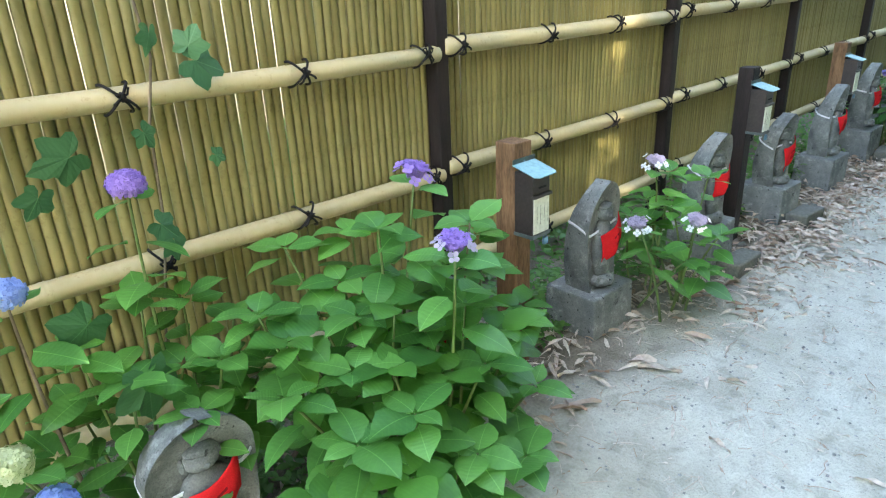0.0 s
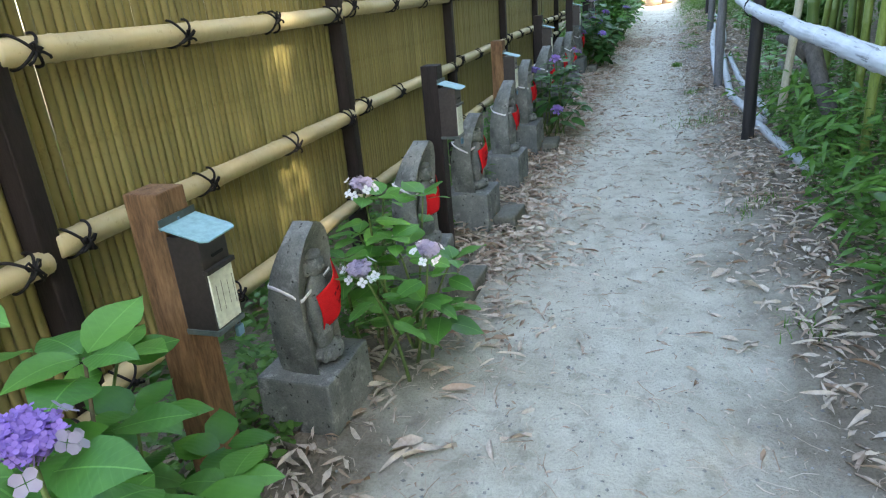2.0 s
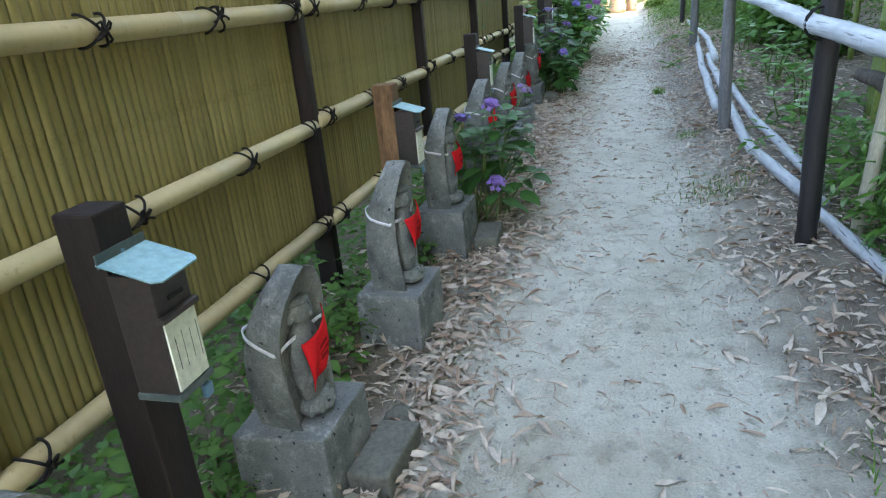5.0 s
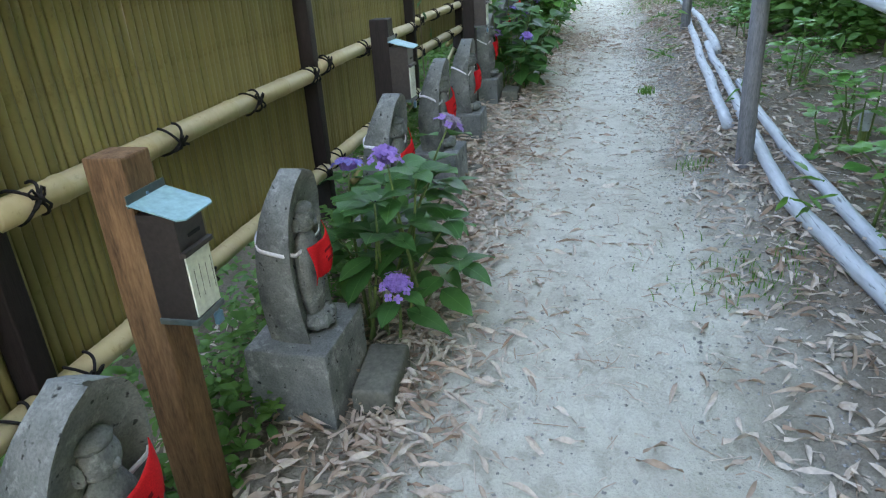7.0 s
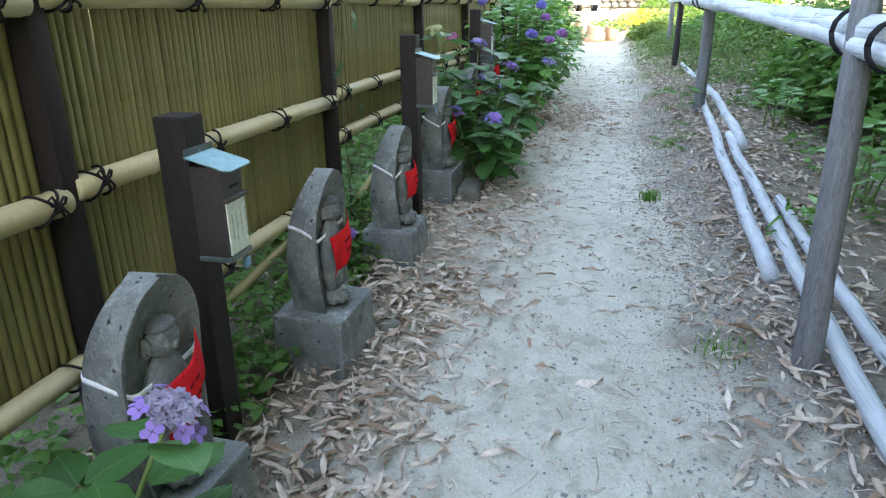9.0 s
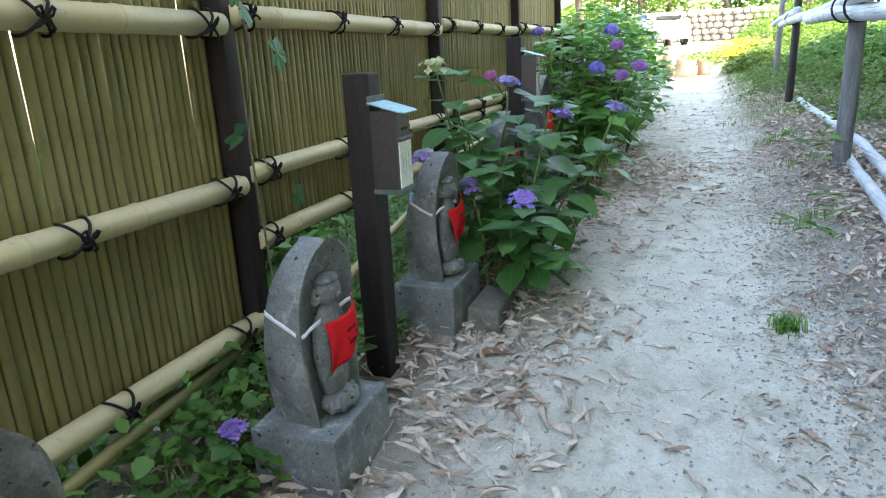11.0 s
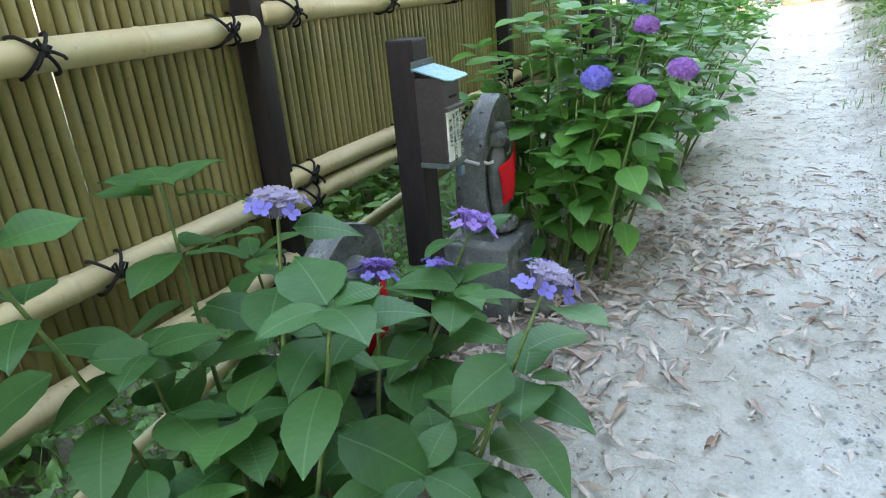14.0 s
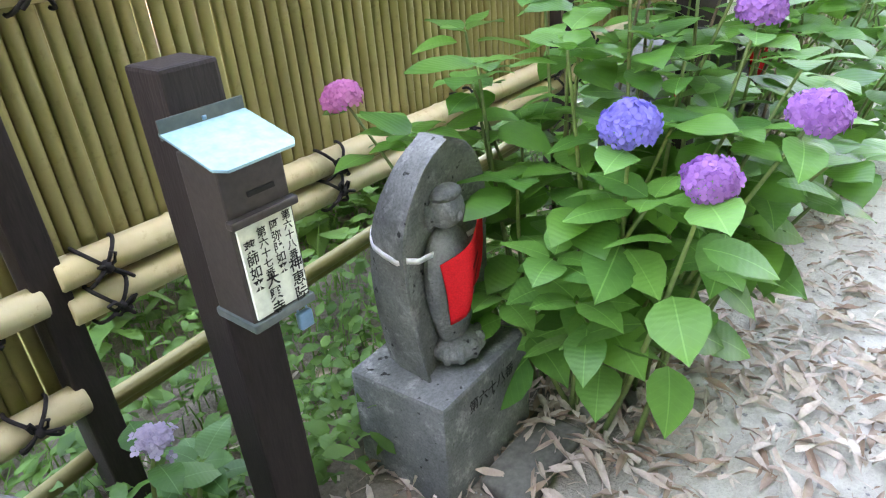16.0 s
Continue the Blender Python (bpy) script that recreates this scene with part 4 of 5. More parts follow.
    tips = [(11.96, 1.08, 1.04, "mop blue"), (11.90, 0.925, 0.995, "mop purple"), (12.14, 0.845, 1.04, "mop purple"), (12.31, 0.995, 1.17, "mop purple"), (12.42, 1.05, 1.27, "mop blue"), (11.94, 1.75, 1.02, "mop pink"),
            (12.11, 1.39, 0.98, ""), (12.16, 1.31, 1.16, ""), (11.90, 1.19, 0.80, ""), (11.98, 1.04, 0.92, ""), (12.30, 1.45, 1.22, ""), (12.36, 1.25, 1.20, ""), (12.40, 1.02, 1.10, ""), (12.24, 1.10, 1.10, ""), (12.08, 1.50, 1.06, ""),
            (11.96, 1.62, 0.96, ""), (12.10, 1.18, 1.00, ""), (12.30, 0.94, 0.86, ""), (12.46, 0.90, 0.92, ""), (12.06, 0.96, 0.78, ""), (11.92, 1.34, 0.66, ""), (12.20, 1.04, 0.80, ""), (12.54, 1.30, 1.24, ""), (12.50, 1.52, 1.18, ""), (11.90, 1.14, 0.72, ""), (12.42, 0.98, 0.84, ""), (12.20, 1.60, 1.14, ""), (11.88, 1.50, 1.00, ""), (12.00, 1.42, 1.12, ""), (12.05, 1.25, 1.15, ""), (11.95, 1.30, 0.92, ""), (12.20, 1.20, 1.22, ""), (12.30, 1.35, 1.32, ""), (12.42, 1.15, 1.24, ""), (12.15, 0.98, 1.00, ""), (12.36, 0.92, 1.02, ""), (12.30, 0.90, 1.10, ""), (12.46, 1.02, 1.16, ""), (12.22, 1.16, 1.14, ""), (12.56, 0.92, 0.98, ""), (12.00, 1.18, 0.86, ""), (12.62, 1.15, 1.22, ""), (12.10, 1.06, 1.02, ""), (12.50, 0.80, 0.86, ""), (12.34, 0.82, 0.92, "")]
    hydrangea("bushy hydrangea with blue and purple rounded flower heads", (12.08, 1.30), [(x - 0.10, y, z + 0.05, fl) for x, y, z, fl in tips], big, 26, 1.0, 4, 295, 0.12)
    tips = cloud_tips(rnd, 58, 13.55, 1.36, 0.85, 0.64, 0.72, 1.45, ("mop blue",), 0.0) + [(13.09, 1.70, 1.36, "mop blue")]
    hydrangea("tall hydrangea beside the fence with a few blue heads", (13.6, 1.42), tips, big, 27, 1.0, 4, 120, 0.2)
    for k, (x, y, rx, ry, z1, n) in enumerate(((15.2, 1.50, 0.95, 0.80, 1.62, 40), (16.8, 1.62, 1.0, 0.9, 1.75, 40), (18.6, 1.6, 1.2, 0.9, 1.8, 40), (20.6, 1.75, 1.3, 0.95, 1.9, 38), (17.6, 3.2, 1.6, 0.9, 2.3, 34), (22.6, 2.1, 1.3, 0.8, 1.9, 30))):
        tips = cloud_tips(rnd, n, x, y, rx, ry, 0.75, z1, ("mop blue", "mop purple", "mop sky"), 0.035)
        hydrangea("large leafy hydrangea mass at the edge of the path", (x, y), tips, big, 30 + k, 1.15, 4, 0, 0.3)
    for k, (x, y, n, z) in enumerate(((8.3, -0.75, 7, 0.42), (7.3, -0.62, 5, 0.36), (9.6, -0.85, 6, 0.40), (11.4, -0.8, 6, 0.40), (5.2, -0.70, 6, 0.42))):
        g = gz(x, y)
        hydrangea("low broad-leaved green plant at the edge of the grove", (x, y), cloud_tips(rnd, n, x, y, 0.22, 0.2, g + z * 0.5, g + z), mid, 70 + k, 0.95, 2, 60, 0.08, group="broad-leaved plants by the grove")
    # small plants near the fence foot
    for k, (x, y, z, fl) in enumerate(((8.80, 1.60, 0.29, "lace violet violet"), (11.15, 1.60, 0.66, "lace lilac lilac"))):
        hydrangea("small hydrangea shoot with a pale violet head", (x, y + 0.05), [(x, y, z, fl), (x + 0.09, y + 0.06, z - 0.14, "")], dark, 50 + k, 0.75, 2, 30, 0.03)


build_hydrangeas()


# ---- climbing vine on the fence ----
def vine_leaf_mesh(size, seed):
    rnd = random.Random(seed)
    v, f = [(0.0, 0.0, 0.0)], []
    half = [(0, 1.12), (11, 1.0), (20, 0.86), (31, 0.70), (40, 0.72), (50, 0.86), (62, 0.95), (74, 0.88), (88, 0.70), (102, 0.60), (116, 0.70), (132, 0.72), (150, 0.56), (166, 0.34)]
    spec = [(-a, q) for a, q in reversed(half[1:])] + half
    for a, r in spec:
        r *= size * rnd.uniform(0.94, 1.06)
        v.append((r * math.cos(radians(a)), r * math.sin(radians(a)), -0.18 * r * r / size + rnd.uniform(-0.025, 0.025) * size))
    for i in range(1, len(spec)):
        f.append((0, i, i + 1))
    return raw_mesh("leaf", v, f, M["vine"], False)


def vine(label, x, y, pts, leaves, seed):
    rnd = random.Random(seed)
    z = gz(x, y)
    plant = tagged(empty("climbing_vine", x, y, z), label, "vine", "vines on the fence")
    org = Vector((x, y, z))
    part("stem", tube_mesh("stem", [Vector(p) - org for p in pts], 0.004, M["wood_stem"], 6), None, plant, "thin grey-brown twining stem")
    for (lx, ly, lz, sz, ang) in leaves:
        m = Matrix.Translation(Vector((lx, ly, lz)) - org) @ Matrix.Rotation(radians(ang), 4, 'Y') @ Matrix.Rotation(radians(72 + rnd.uniform(-18, 18)), 4, 'X')
        part("leaf", vine_leaf_mesh(sz * 1.2, rnd.randint(0, 999)), None, plant, m=m)


vine("climbing vine with lobed green leaves on the fence", 0.62, 1.80,
     [(0.62, 1.80, 0.0), (0.58, 1.78, 0.5), (0.66, 1.79, 0.9), (0.68, 1.80, 1.18), (0.72, 1.80, 1.36), (0.70, 1.82, 1.6), (0.69, 1.83, 1.85)],
     [(0.83, 1.78, 1.34, 0.075, 20), (0.82, 1.78, 1.38, 0.05, -60), (0.455, 1.77, 1.14, 0.075, 160), (0.36, 1.75, 1.06, 0.05, 120), (0.72, 1.78, 1.42, 0.045, 100), (0.65, 1.77, 1.17, 0.04, 60), (0.66, 1.74, 0.86, 0.05, 80), (0.84, 1.77, 1.07, 0.03, 30),
      (0.44, 1.50, 0.60, 0.09, 90), (0.36, 1.60, 0.76, 0.08, 140), (0.62, 1.70, 0.93, 0.05, 45)], 3)
vine("thin vine with a few bright leaves climbing a fence post", 9.40, 1.80,
     [(9.34, 1.80, 0.15), (9.30, 1.80, 0.6), (9.26, 1.79, 1.0), (9.32, 1.79, 1.3), (9.28, 1.80, 1.5)],
     [(9.27, 1.76, 1.38, 0.045, 20), (9.42, 1.76, 1.26, 0.055, 10), (9.18, 1.76, 1.03, 0.045, 170), (9.29, 1.76, 0.94, 0.03, 60), (9.45, 1.76, 0.80, 0.045, 30), (9.24, 1.76, 1.42, 0.03, 120)], 4)


# ---- scattered growth and litter, too many to count ----
def scatter_leaves(name, label, category, mat, spots, shape, seed, curl=0.3):
    """One mesh of many small leaves. spots: (position, direction, size)."""
    rnd = random.Random(seed)
    protos = [leaf_geo(1.0, shape * rnd.uniform(0.8, 1.25), rnd.uniform(0.02, 0.4), rnd.uniform(0, curl), rnd.uniform(0.3, 1.4), seed + i, along=5) for i in range(8)]
    v, f = [], []
    for p, d, size in spots:
        pv, pf = rnd.choice(protos)
        m = aim(Vector(p), Vector(d), rnd.uniform(-0.6, 0.6)) @ Matrix.Scale(size, 4)
        k = len(v)
        v.extend(m @ Vector(q) for q in pv)
        f.extend(tuple(k + i for i in q) for q in pf)
    ob = new(name, raw_mesh(name, v, f, mat))
    return tagged(ob, label, category, kind="stuff")


def litter():
    rnd = random.Random(77)
    spots = []

    def lay(x, y, pile=0.0):
        a = rnd.uniform(0, 6.283)
        spots.append(((x, y, gz(x, y) + 0.006 + rnd.random() ** 2 * pile), (math.cos(a), math.sin(a), rnd.uniform(-0.1, 0.30)), rnd.uniform(0.05, 0.13)))
    for _ in range(1800):                                    # drifts round the pedestals
        x = rnd.uniform(-0.5, 15)
        lay(x, 1.32 - abs(rnd.gauss(0, 0.13)) + rnd.uniform(0, 0.30), 0.04)
    for cx, cy, n, s in ((3.1, 1.05, 90, 0.14), (4.0, 1.08, 110, 0.2), (4.9, 1.1, 90, 0.18), (6.0, 1.2, 120, 0.16), (6.6, 1.05, 140, 0.2), (7.6, 1.1, 120, 0.2), (9.5, 1.1, 170, 0.18), (10.0, 1.02, 150, 0.15), (11.3, 1.05, 160, 0.2), (12.3, 0.85, 520, 0.27), (12.0, 1.15, 220, 0.18), (13.2, 0.85, 140, 0.25), (8.7, 1.05, 120, 0.2)):
        for _ in range(n):
            lay(cx + rnd.gauss(0, s * 1.5), cy + rnd.gauss(0, s), 0.035)
    for _ in range(2400):
        lay(rnd.uniform(0, 14.5), rnd.uniform(1.35, 1.95), 0.03)
    for _ in range(700):                                    # trodden verge by the rail
        lay(rnd.uniform(3, 13.5), rnd.gauss(-0.28, 0.2), 0.025)
    for _ in range(1300):
        lay(rnd.uniform(3.5, 8.8), 1.26 - abs(rnd.gauss(0, 0.14)), 0.05)
    for _ in range(420):                                     # thin scatter on the path
        lay(rnd.uniform(0, 20), rnd.uniform(-0.2, 1.2))
    for _ in range(5200):                                    # under the rail and the grove
        lay(rnd.uniform(1, 18), -0.15 - abs(rnd.gauss(0, 0.9)), 0.03)
    for _ in range(380):
        lay(rnd.uniform(4.5, 9), rnd.gauss(-0.10, 0.12), 0.02)
    for _ in range(6500):                                    # broken bits
        x, y = rnd.uniform(0, 17), rnd.choice((rnd.uniform(-0.8, 1.4), rnd.gauss(-0.25, 0.25), rnd.gauss(1.1, 0.2)))
        a = rnd.uniform(0, 6.283)
        spots.append(((x, y, gz(x, y) + 0.004), (math.cos(a), math.sin(a), rnd.uniform(-0.05, 0.2)), rnd.uniform(0.014, 0.045)))
    for _ in range(2600):                                    # grit and crumbs on the far verge
        x, y = rnd.uniform(8.5, 13.5), rnd.gauss(-0.1, 0.17)
        a = rnd.uniform(0, 6.283)
        spots.append(((x, y, gz(x, y) + 0.004), (math.cos(a), math.sin(a), rnd.uniform(-0.05, 0.3)), rnd.uniform(0.015, 0.07)))
    sheaths = []
    for _ in range(80):
        x, y = rnd.uniform(1.5, 14), rnd.choice((rnd.gauss(-0.35, 0.3), rnd.gauss(1.15, 0.12)))
        a = rnd.uniform(0, 6.283)
        sheaths.append(((x, y, gz(x, y) + 0.012), (math.cos(a), math.sin(a), rnd.uniform(-0.03, 0.12)), rnd.uniform(0.13, 0.21)))
    scatter_leaves("bamboo_sheaths", "fallen pale tan bamboo sheaths on the ground", "bamboo sheaths", M["litter"], sheaths, 0.20, 55, 1.3)
    scatter_leaves("leaf_litter", "dry tan bamboo leaves lying in drifts on the ground", "leaf litter", M["litter"], spots, 0.14, 5, 1.1)


def undergrowth():
    rnd = random.Random(78)
    spots = []
    for _ in range(9000):                                    # low shrubs on the far side of the path
        x = rnd.uniform(0.6, 7.0)
        y = -0.42 - abs(rnd.gauss(0, 0.55))
        top = 0.20 + 0.30 * max(0, noise.noise(Vector((x * 1.3, y * 1.3, 4)))) + 0.40 * smoothstep(-0.35, -1.0, y) * (1.0 if x < 5 else 0.35)
        z = gz(x, y) + top * rnd.random() ** 0.6
        a = rnd.uniform(0, 6.283)
        spots.append(((x, y, z), (math.cos(a), math.sin(a), rnd.uniform(-0.3, 0.5)), rnd.uniform(0.025, 0.06)))
    for _ in range(5200):                                    # clumps on the grove floor
        x, y = rnd.uniform(5.5, 16), -0.75 - abs(rnd.gauss(0, 1.6))
        if noise.noise(Vector((x * 0.8, y * 0.8, 12))) < -0.02:
            continue
        a = rnd.uniform(0, 6.283)
        spots.append(((x, y, gz(x, y) + (0.06 + 0.45 * smoothstep(-0.8, -2.5, y)) * rnd.random()), (math.cos(a), math.sin(a), rnd.uniform(-0.2, 0.6)), rnd.uniform(0.03, 0.10)))
    scatter_leaves("undergrowth", "dense low green weeds beside the path", "undergrowth", M["weed"], spots, 0.55, 6)
    spots = []
    for _ in range(430):                                     # broad bamboo-grass sprays
        x, y = rnd.uniform(2.6, 6.3), -0.42 - abs(rnd.gauss(0, 0.34))
        z = gz(x, y) + rnd.uniform(0.12, 0.50)
        a = rnd.gauss(2.6, 1.2)
        spots.append(((x, y, z), (math.cos(a), math.sin(a), rnd.uniform(-0.7, 0.2)), rnd.uniform(0.11, 0.20)))
    for cx, cy, n in ((9.2, -0.45, 14), (12.2, -0.3, 16), (10.9, -0.05, 14), (13.4, -0.5, 12), (7.3, -0.35, 8), (8.0, -0.6, 10)):
        for _ in range(n):
            a = rnd.uniform(0, 6.283)
            spots.append(((cx + rnd.gauss(0, 0.06), cy + rnd.gauss(0, 0.06), gz(cx, cy) + rnd.uniform(0.03, 0.22)), (math.cos(a), math.sin(a), rnd.uniform(-0.2, 0.5)), rnd.uniform(0.09, 0.17)))
    scatter_leaves("bamboo_grass", "bright green broad bamboo-grass leaves", "bamboo grass", M["sasa"], spots, 0.17, 7)
    spots = []
    for _ in range(11500):                                    # weeds behind the statues
        x, y = rnd.uniform(-0.5, 14.5), 1.48 + abs(rnd.gauss(0, 0.3))
        if y > 3.0:
            continue
        z = gz(x, y) + (0.05 + 0.20 * max(0, noise.noise(Vector((x * 1.7, y * 2, 9))) + 0.25)) * rnd.random() ** 0.5
        a = rnd.uniform(0, 6.283)
        spots.append(((x, y, z), (math.cos(a), math.sin(a), rnd.uniform(-0.2, 0.5)), rnd.uniform(0.025, 0.08)))
    for _ in range(4000):
        x, y = rnd.uniform(-0.5, 9.2), rnd.uniform(1.6, 2.7)
        a = rnd.uniform(0, 6.283)
        spots.append(((x, y, gz(x, y) + 0.24 * rnd.random()), (math.cos(a), math.sin(a), rnd.uniform(-0.2, 0.6)), rnd.uniform(0.03, 0.085)))
    for _ in range(9000):
        x, y = rnd.uniform(8.5, 15.0), rnd.uniform(1.75, 4.2)
        a = rnd.uniform(0, 6.283)
        spots.append(((x, y, gz(x, y) + 0.16 * rnd.random()), (math.cos(a), math.sin(a), rnd.uniform(-0.1, 0.7)), rnd.uniform(0.03, 0.09)))
    scatter_leaves("fence_weeds", "small green weeds at the foot of the fence", "weeds", M["weed"], spots, 0.5, 8)
    spots = []
    for _ in range(15000):                                   # grassy bank further on
        x = 11.5 + 15 * rnd.random() ** 0.8
        edge = -0.10 * smoothstep(14.5, 17.5, x) - 0.75 * (1 - smoothstep(14.5, 17.5, x)) - 0.04 * max(0, x - 16)
        y = edge - abs(rnd.gauss(0, 1.3)) + rnd.gauss(0, 0.14)
        if noise.noise(Vector((x * 1.6, y * 1.6, 7))) < -0.18 + 0.3 * smoothstep(0.5, 0.0, edge - y):
            continue
        h = 0.08 + 0.2 * smoothstep(0.0, 0.7, edge - y) + 0.35 * max(0, noise.noise(Vector((x * 0.7, y * 0.7, 2)))) + 0.5 * smoothstep(-0.8, -2.4, y) * smoothstep(12, 15, x)
        a = rnd.uniform(0, 6.283)
        spots.append(((x, y, gz(x, y) + h * rnd.random()), (math.cos(a), math.sin(a), rnd.uniform(-0.1, 1.2)), rnd.uniform(0.04, 0.11)))
    scatter_leaves("bank_weeds", "rank green weeds on the bank beside the path", "weeds", M["bank"], spots, 0.36, 9)


def grass():
    rnd = random.Random(79)
    v, f = [], []

    def blade(x, y, h, lean):
        a = rnd.uniform(0, 6.283)
        z = gz(x, y)
        w = 0.0025
        ca, sa = math.cos(a), math.sin(a)
        k = len(v)
        for t, ww in ((0, 1), (0.5, 0.8), (1, 0.1)):
            px, py, pz = x + ca * lean * t * t, y + sa * lean * t * t, z + h * t * (1 - 0.2 * t)
            v.extend([(px - sa * w * ww, py + ca * w * ww, pz), (px + sa * w * ww, py - ca * w * ww, pz)])
        f.extend([(k, k + 1, k + 3, k + 2), (k + 2, k + 3, k + 5, k + 4)])
    for cx, cy, n, s, h in ((10.07, 0.15, 130, 0.026, 0.075), (8.3, 0.0, 60, 0.05, 0.07), (12.5, -0.15, 70, 0.08, 0.06), (11.2, -0.05, 70, 0.07, 0.07), (7.0, -0.05, 220, 0.16, 0.06), (13.6, -0.2, 150, 0.1, 0.09), (15.2, -0.3, 200, 0.25, 0.09), (4.6, -0.2, 60, 0.08, 0.07), (3.2, -0.2, 50, 0.06, 0.05)):
        for _ in range(n):
            blade(cx + rnd.gauss(0, s), cy + rnd.gauss(0, s), h * rnd.uniform(0.5, 1.2), rnd.uniform(0.01, 0.06))
    for _ in range(9000):
        blade(rnd.uniform(8.6, 14.6), rnd.uniform(1.62, 3.4), rnd.uniform(0.05, 0.2), rnd.uniform(0.02, 0.09))
    for _ in range(2800):
        x = rnd.uniform(15.5, 26)
        blade(x, -0.08 - 0.04 * max(0, x - 16) - abs(rnd.gauss(0, 0.5)) + rnd.gauss(0, 0.12), rnd.uniform(0.03, 0.12), rnd.uniform(0.02, 0.08))
    tagged(new("grass", raw_mesh("grass", v, f, M["grass"])), "thin green grass tufts beside the path", "grass", kind="stuff")


def gravel():
    rnd = random.Random(80)
    v, f = [], []
    for _ in range(20000):
        if rnd.random() < 0.62:
            x, y = rnd.gauss(10.4, 1.9), rnd.gauss(-0.12, 0.2)
        else:
            x, y = rnd.uniform(0.5, 18), rnd.uniform(-0.6, 1.3)
        r = rnd.uniform(0.002, 0.0075) * (1.5 if rnd.random() < 0.06 else 1)
        c = Vector((x, y, gz(x, y) + r * 0.3))
        k = len(v)
        sx, sy, a = rnd.uniform(0.7, 1.4), rnd.uniform(0.7, 1.4), rnd.uniform(0, 3)
        for dx, dy, dz in ((1, 0, 0), (0, 1, 0.1), (-1, 0, 0), (0, -1, 0.1), (0.1, 0.1, 0.8)):
            v.append(c + Vector((r * sx * (dx * math.cos(a) - dy * math.sin(a)), r * sy * (dx * math.sin(a) + dy * math.cos(a)), r * dz)))
        f += [(k, k + 1, k + 4), (k + 1, k + 2, k + 4), (k + 2, k + 3, k + 4), (k + 3, k, k + 4)]
    tagged(new("gravel", raw_mesh("gravel", v, f, M["pebble"], False)), "fine grey gravel and grit on the path", "gravel", kind="stuff")
    # twigs and bits of straw
    v, f = [], []
    for _ in range(4200):
        x, y = rnd.uniform(0, 16), rnd.uniform(-1.0, 1.6)
        a, L = rnd.uniform(0, 6.283), rnd.uniform(0.02, 0.11)
        z = gz(x, y) + 0.004
        d = Vector((math.cos(a), math.sin(a), 0))
        p = Vector((x, y, z))
        tube_into(v, f, [p, p + d * L * 0.5 + Vector((rnd.uniform(-0.01, 0.01), rnd.uniform(-0.01, 0.01), 0.004)), p + d * L], rnd.uniform(0.0008, 0.002), 4, False)
    tagged(new("twigs", raw_mesh("twigs", v, f, M["litter"])), "short dry straws and twigs scattered on the path", "twigs", kind="stuff")


litter()
undergrowth()
grass()
gravel()


def small_things():
    """A pale curled sheath and a few rounded stones beside the pedestals."""
    v, f = leaf_geo(0.19, 0.085, 0.05, 0.55, 0.8, 4, along=8)
    ob = new("dried_sheath", raw_mesh("dried_sheath", v, f, M["white_cord"]))
    ob.matrix_basis = pose(10.70, 1.13, gz(10.76, 1.08) + 0.022, 6, 4, -38)
    tagged(ob, "pale curled dry bamboo sheath lying on the path", "sheath")
    for k, (x, y, r) in enumerate(((10.12, 1.27, 0.055), (4.60, 1.24, 0.06), (8.27, 1.26, 0.045), (5.52, 1.20, 0.05), (3.74, 1.33, 0.03), (12.02, 1.20, 0.06), (7.42, 1.22, 0.04))):
        bm = bmesh.new()
        bmesh.ops.create_icosphere(bm, subdivisions=2, radius=r)
        for q in bm.verts:
            q.co *= 1 + 0.3 * noise.noise(q.co * 14 + Vector((k * 3.1, 0, 0)))
            q.co.z *= 0.7
        ob = part("rock", bm, M["slab"], None, m=pose(x, y, gz(x, y) + r * 0.3, 0, 0, k * 50))
        tagged(ob, "small rounded grey stone beside a pedestal", "stone", "stones by the pedestals")


small_things()


# ---- rail fence on the grove side ----
def rough_pole(name, pts, r0, r1, mat, parent, label="", seed=0, nodes=0.0, sides=12):
    """A weathered pole along pts, with node rings every `nodes` metres."""
    rnd = random.Random(seed)
    pts = [Vector(p) for p in pts]
    seg = [(b - a).length for a, b in zip(pts, pts[1:])]
    total = sum(seg)
    stations = [i * total / 24 for i in range(25)]
    if nodes:
        k = nodes * rnd.uniform(0.3, 0.9)
        while k < total - 0.03:
            stations += [k - 0.014, k - 0.005, k, k + 0.005, k + 0.014]
            k += nodes * rnd.uniform(0.85, 1.15)
    out, rad = [], []
    ring = set(stations[26::5]) if nodes else set()
    for s in sorted(stations):
        q, i = s, 0
        while i < len(seg) - 1 and q > seg[i]:
            q -= seg[i]
            i += 1
        p = pts[i].lerp(pts[i + 1], min(1, q / seg[i]))
        t = s / total
        near = min([abs(s - c) for c in stations[27::5]] + [1]) if nodes else 1
        out.append(p + Vector((0, noise.noise(p * 2 + Vector((seed, 0, 0))), noise.noise(p * 2 + Vector((0, seed, 5))))) * 0.012)
        rad.append((r0 + (r1 - r0) * t) * (1 + 0.02 * rnd.uniform(-1, 1) + (0.08 if 0.003 < near < 0.008 else 0)))
    return part(name, tube_mesh(name, out, rad, mat, sides), None, parent, label)


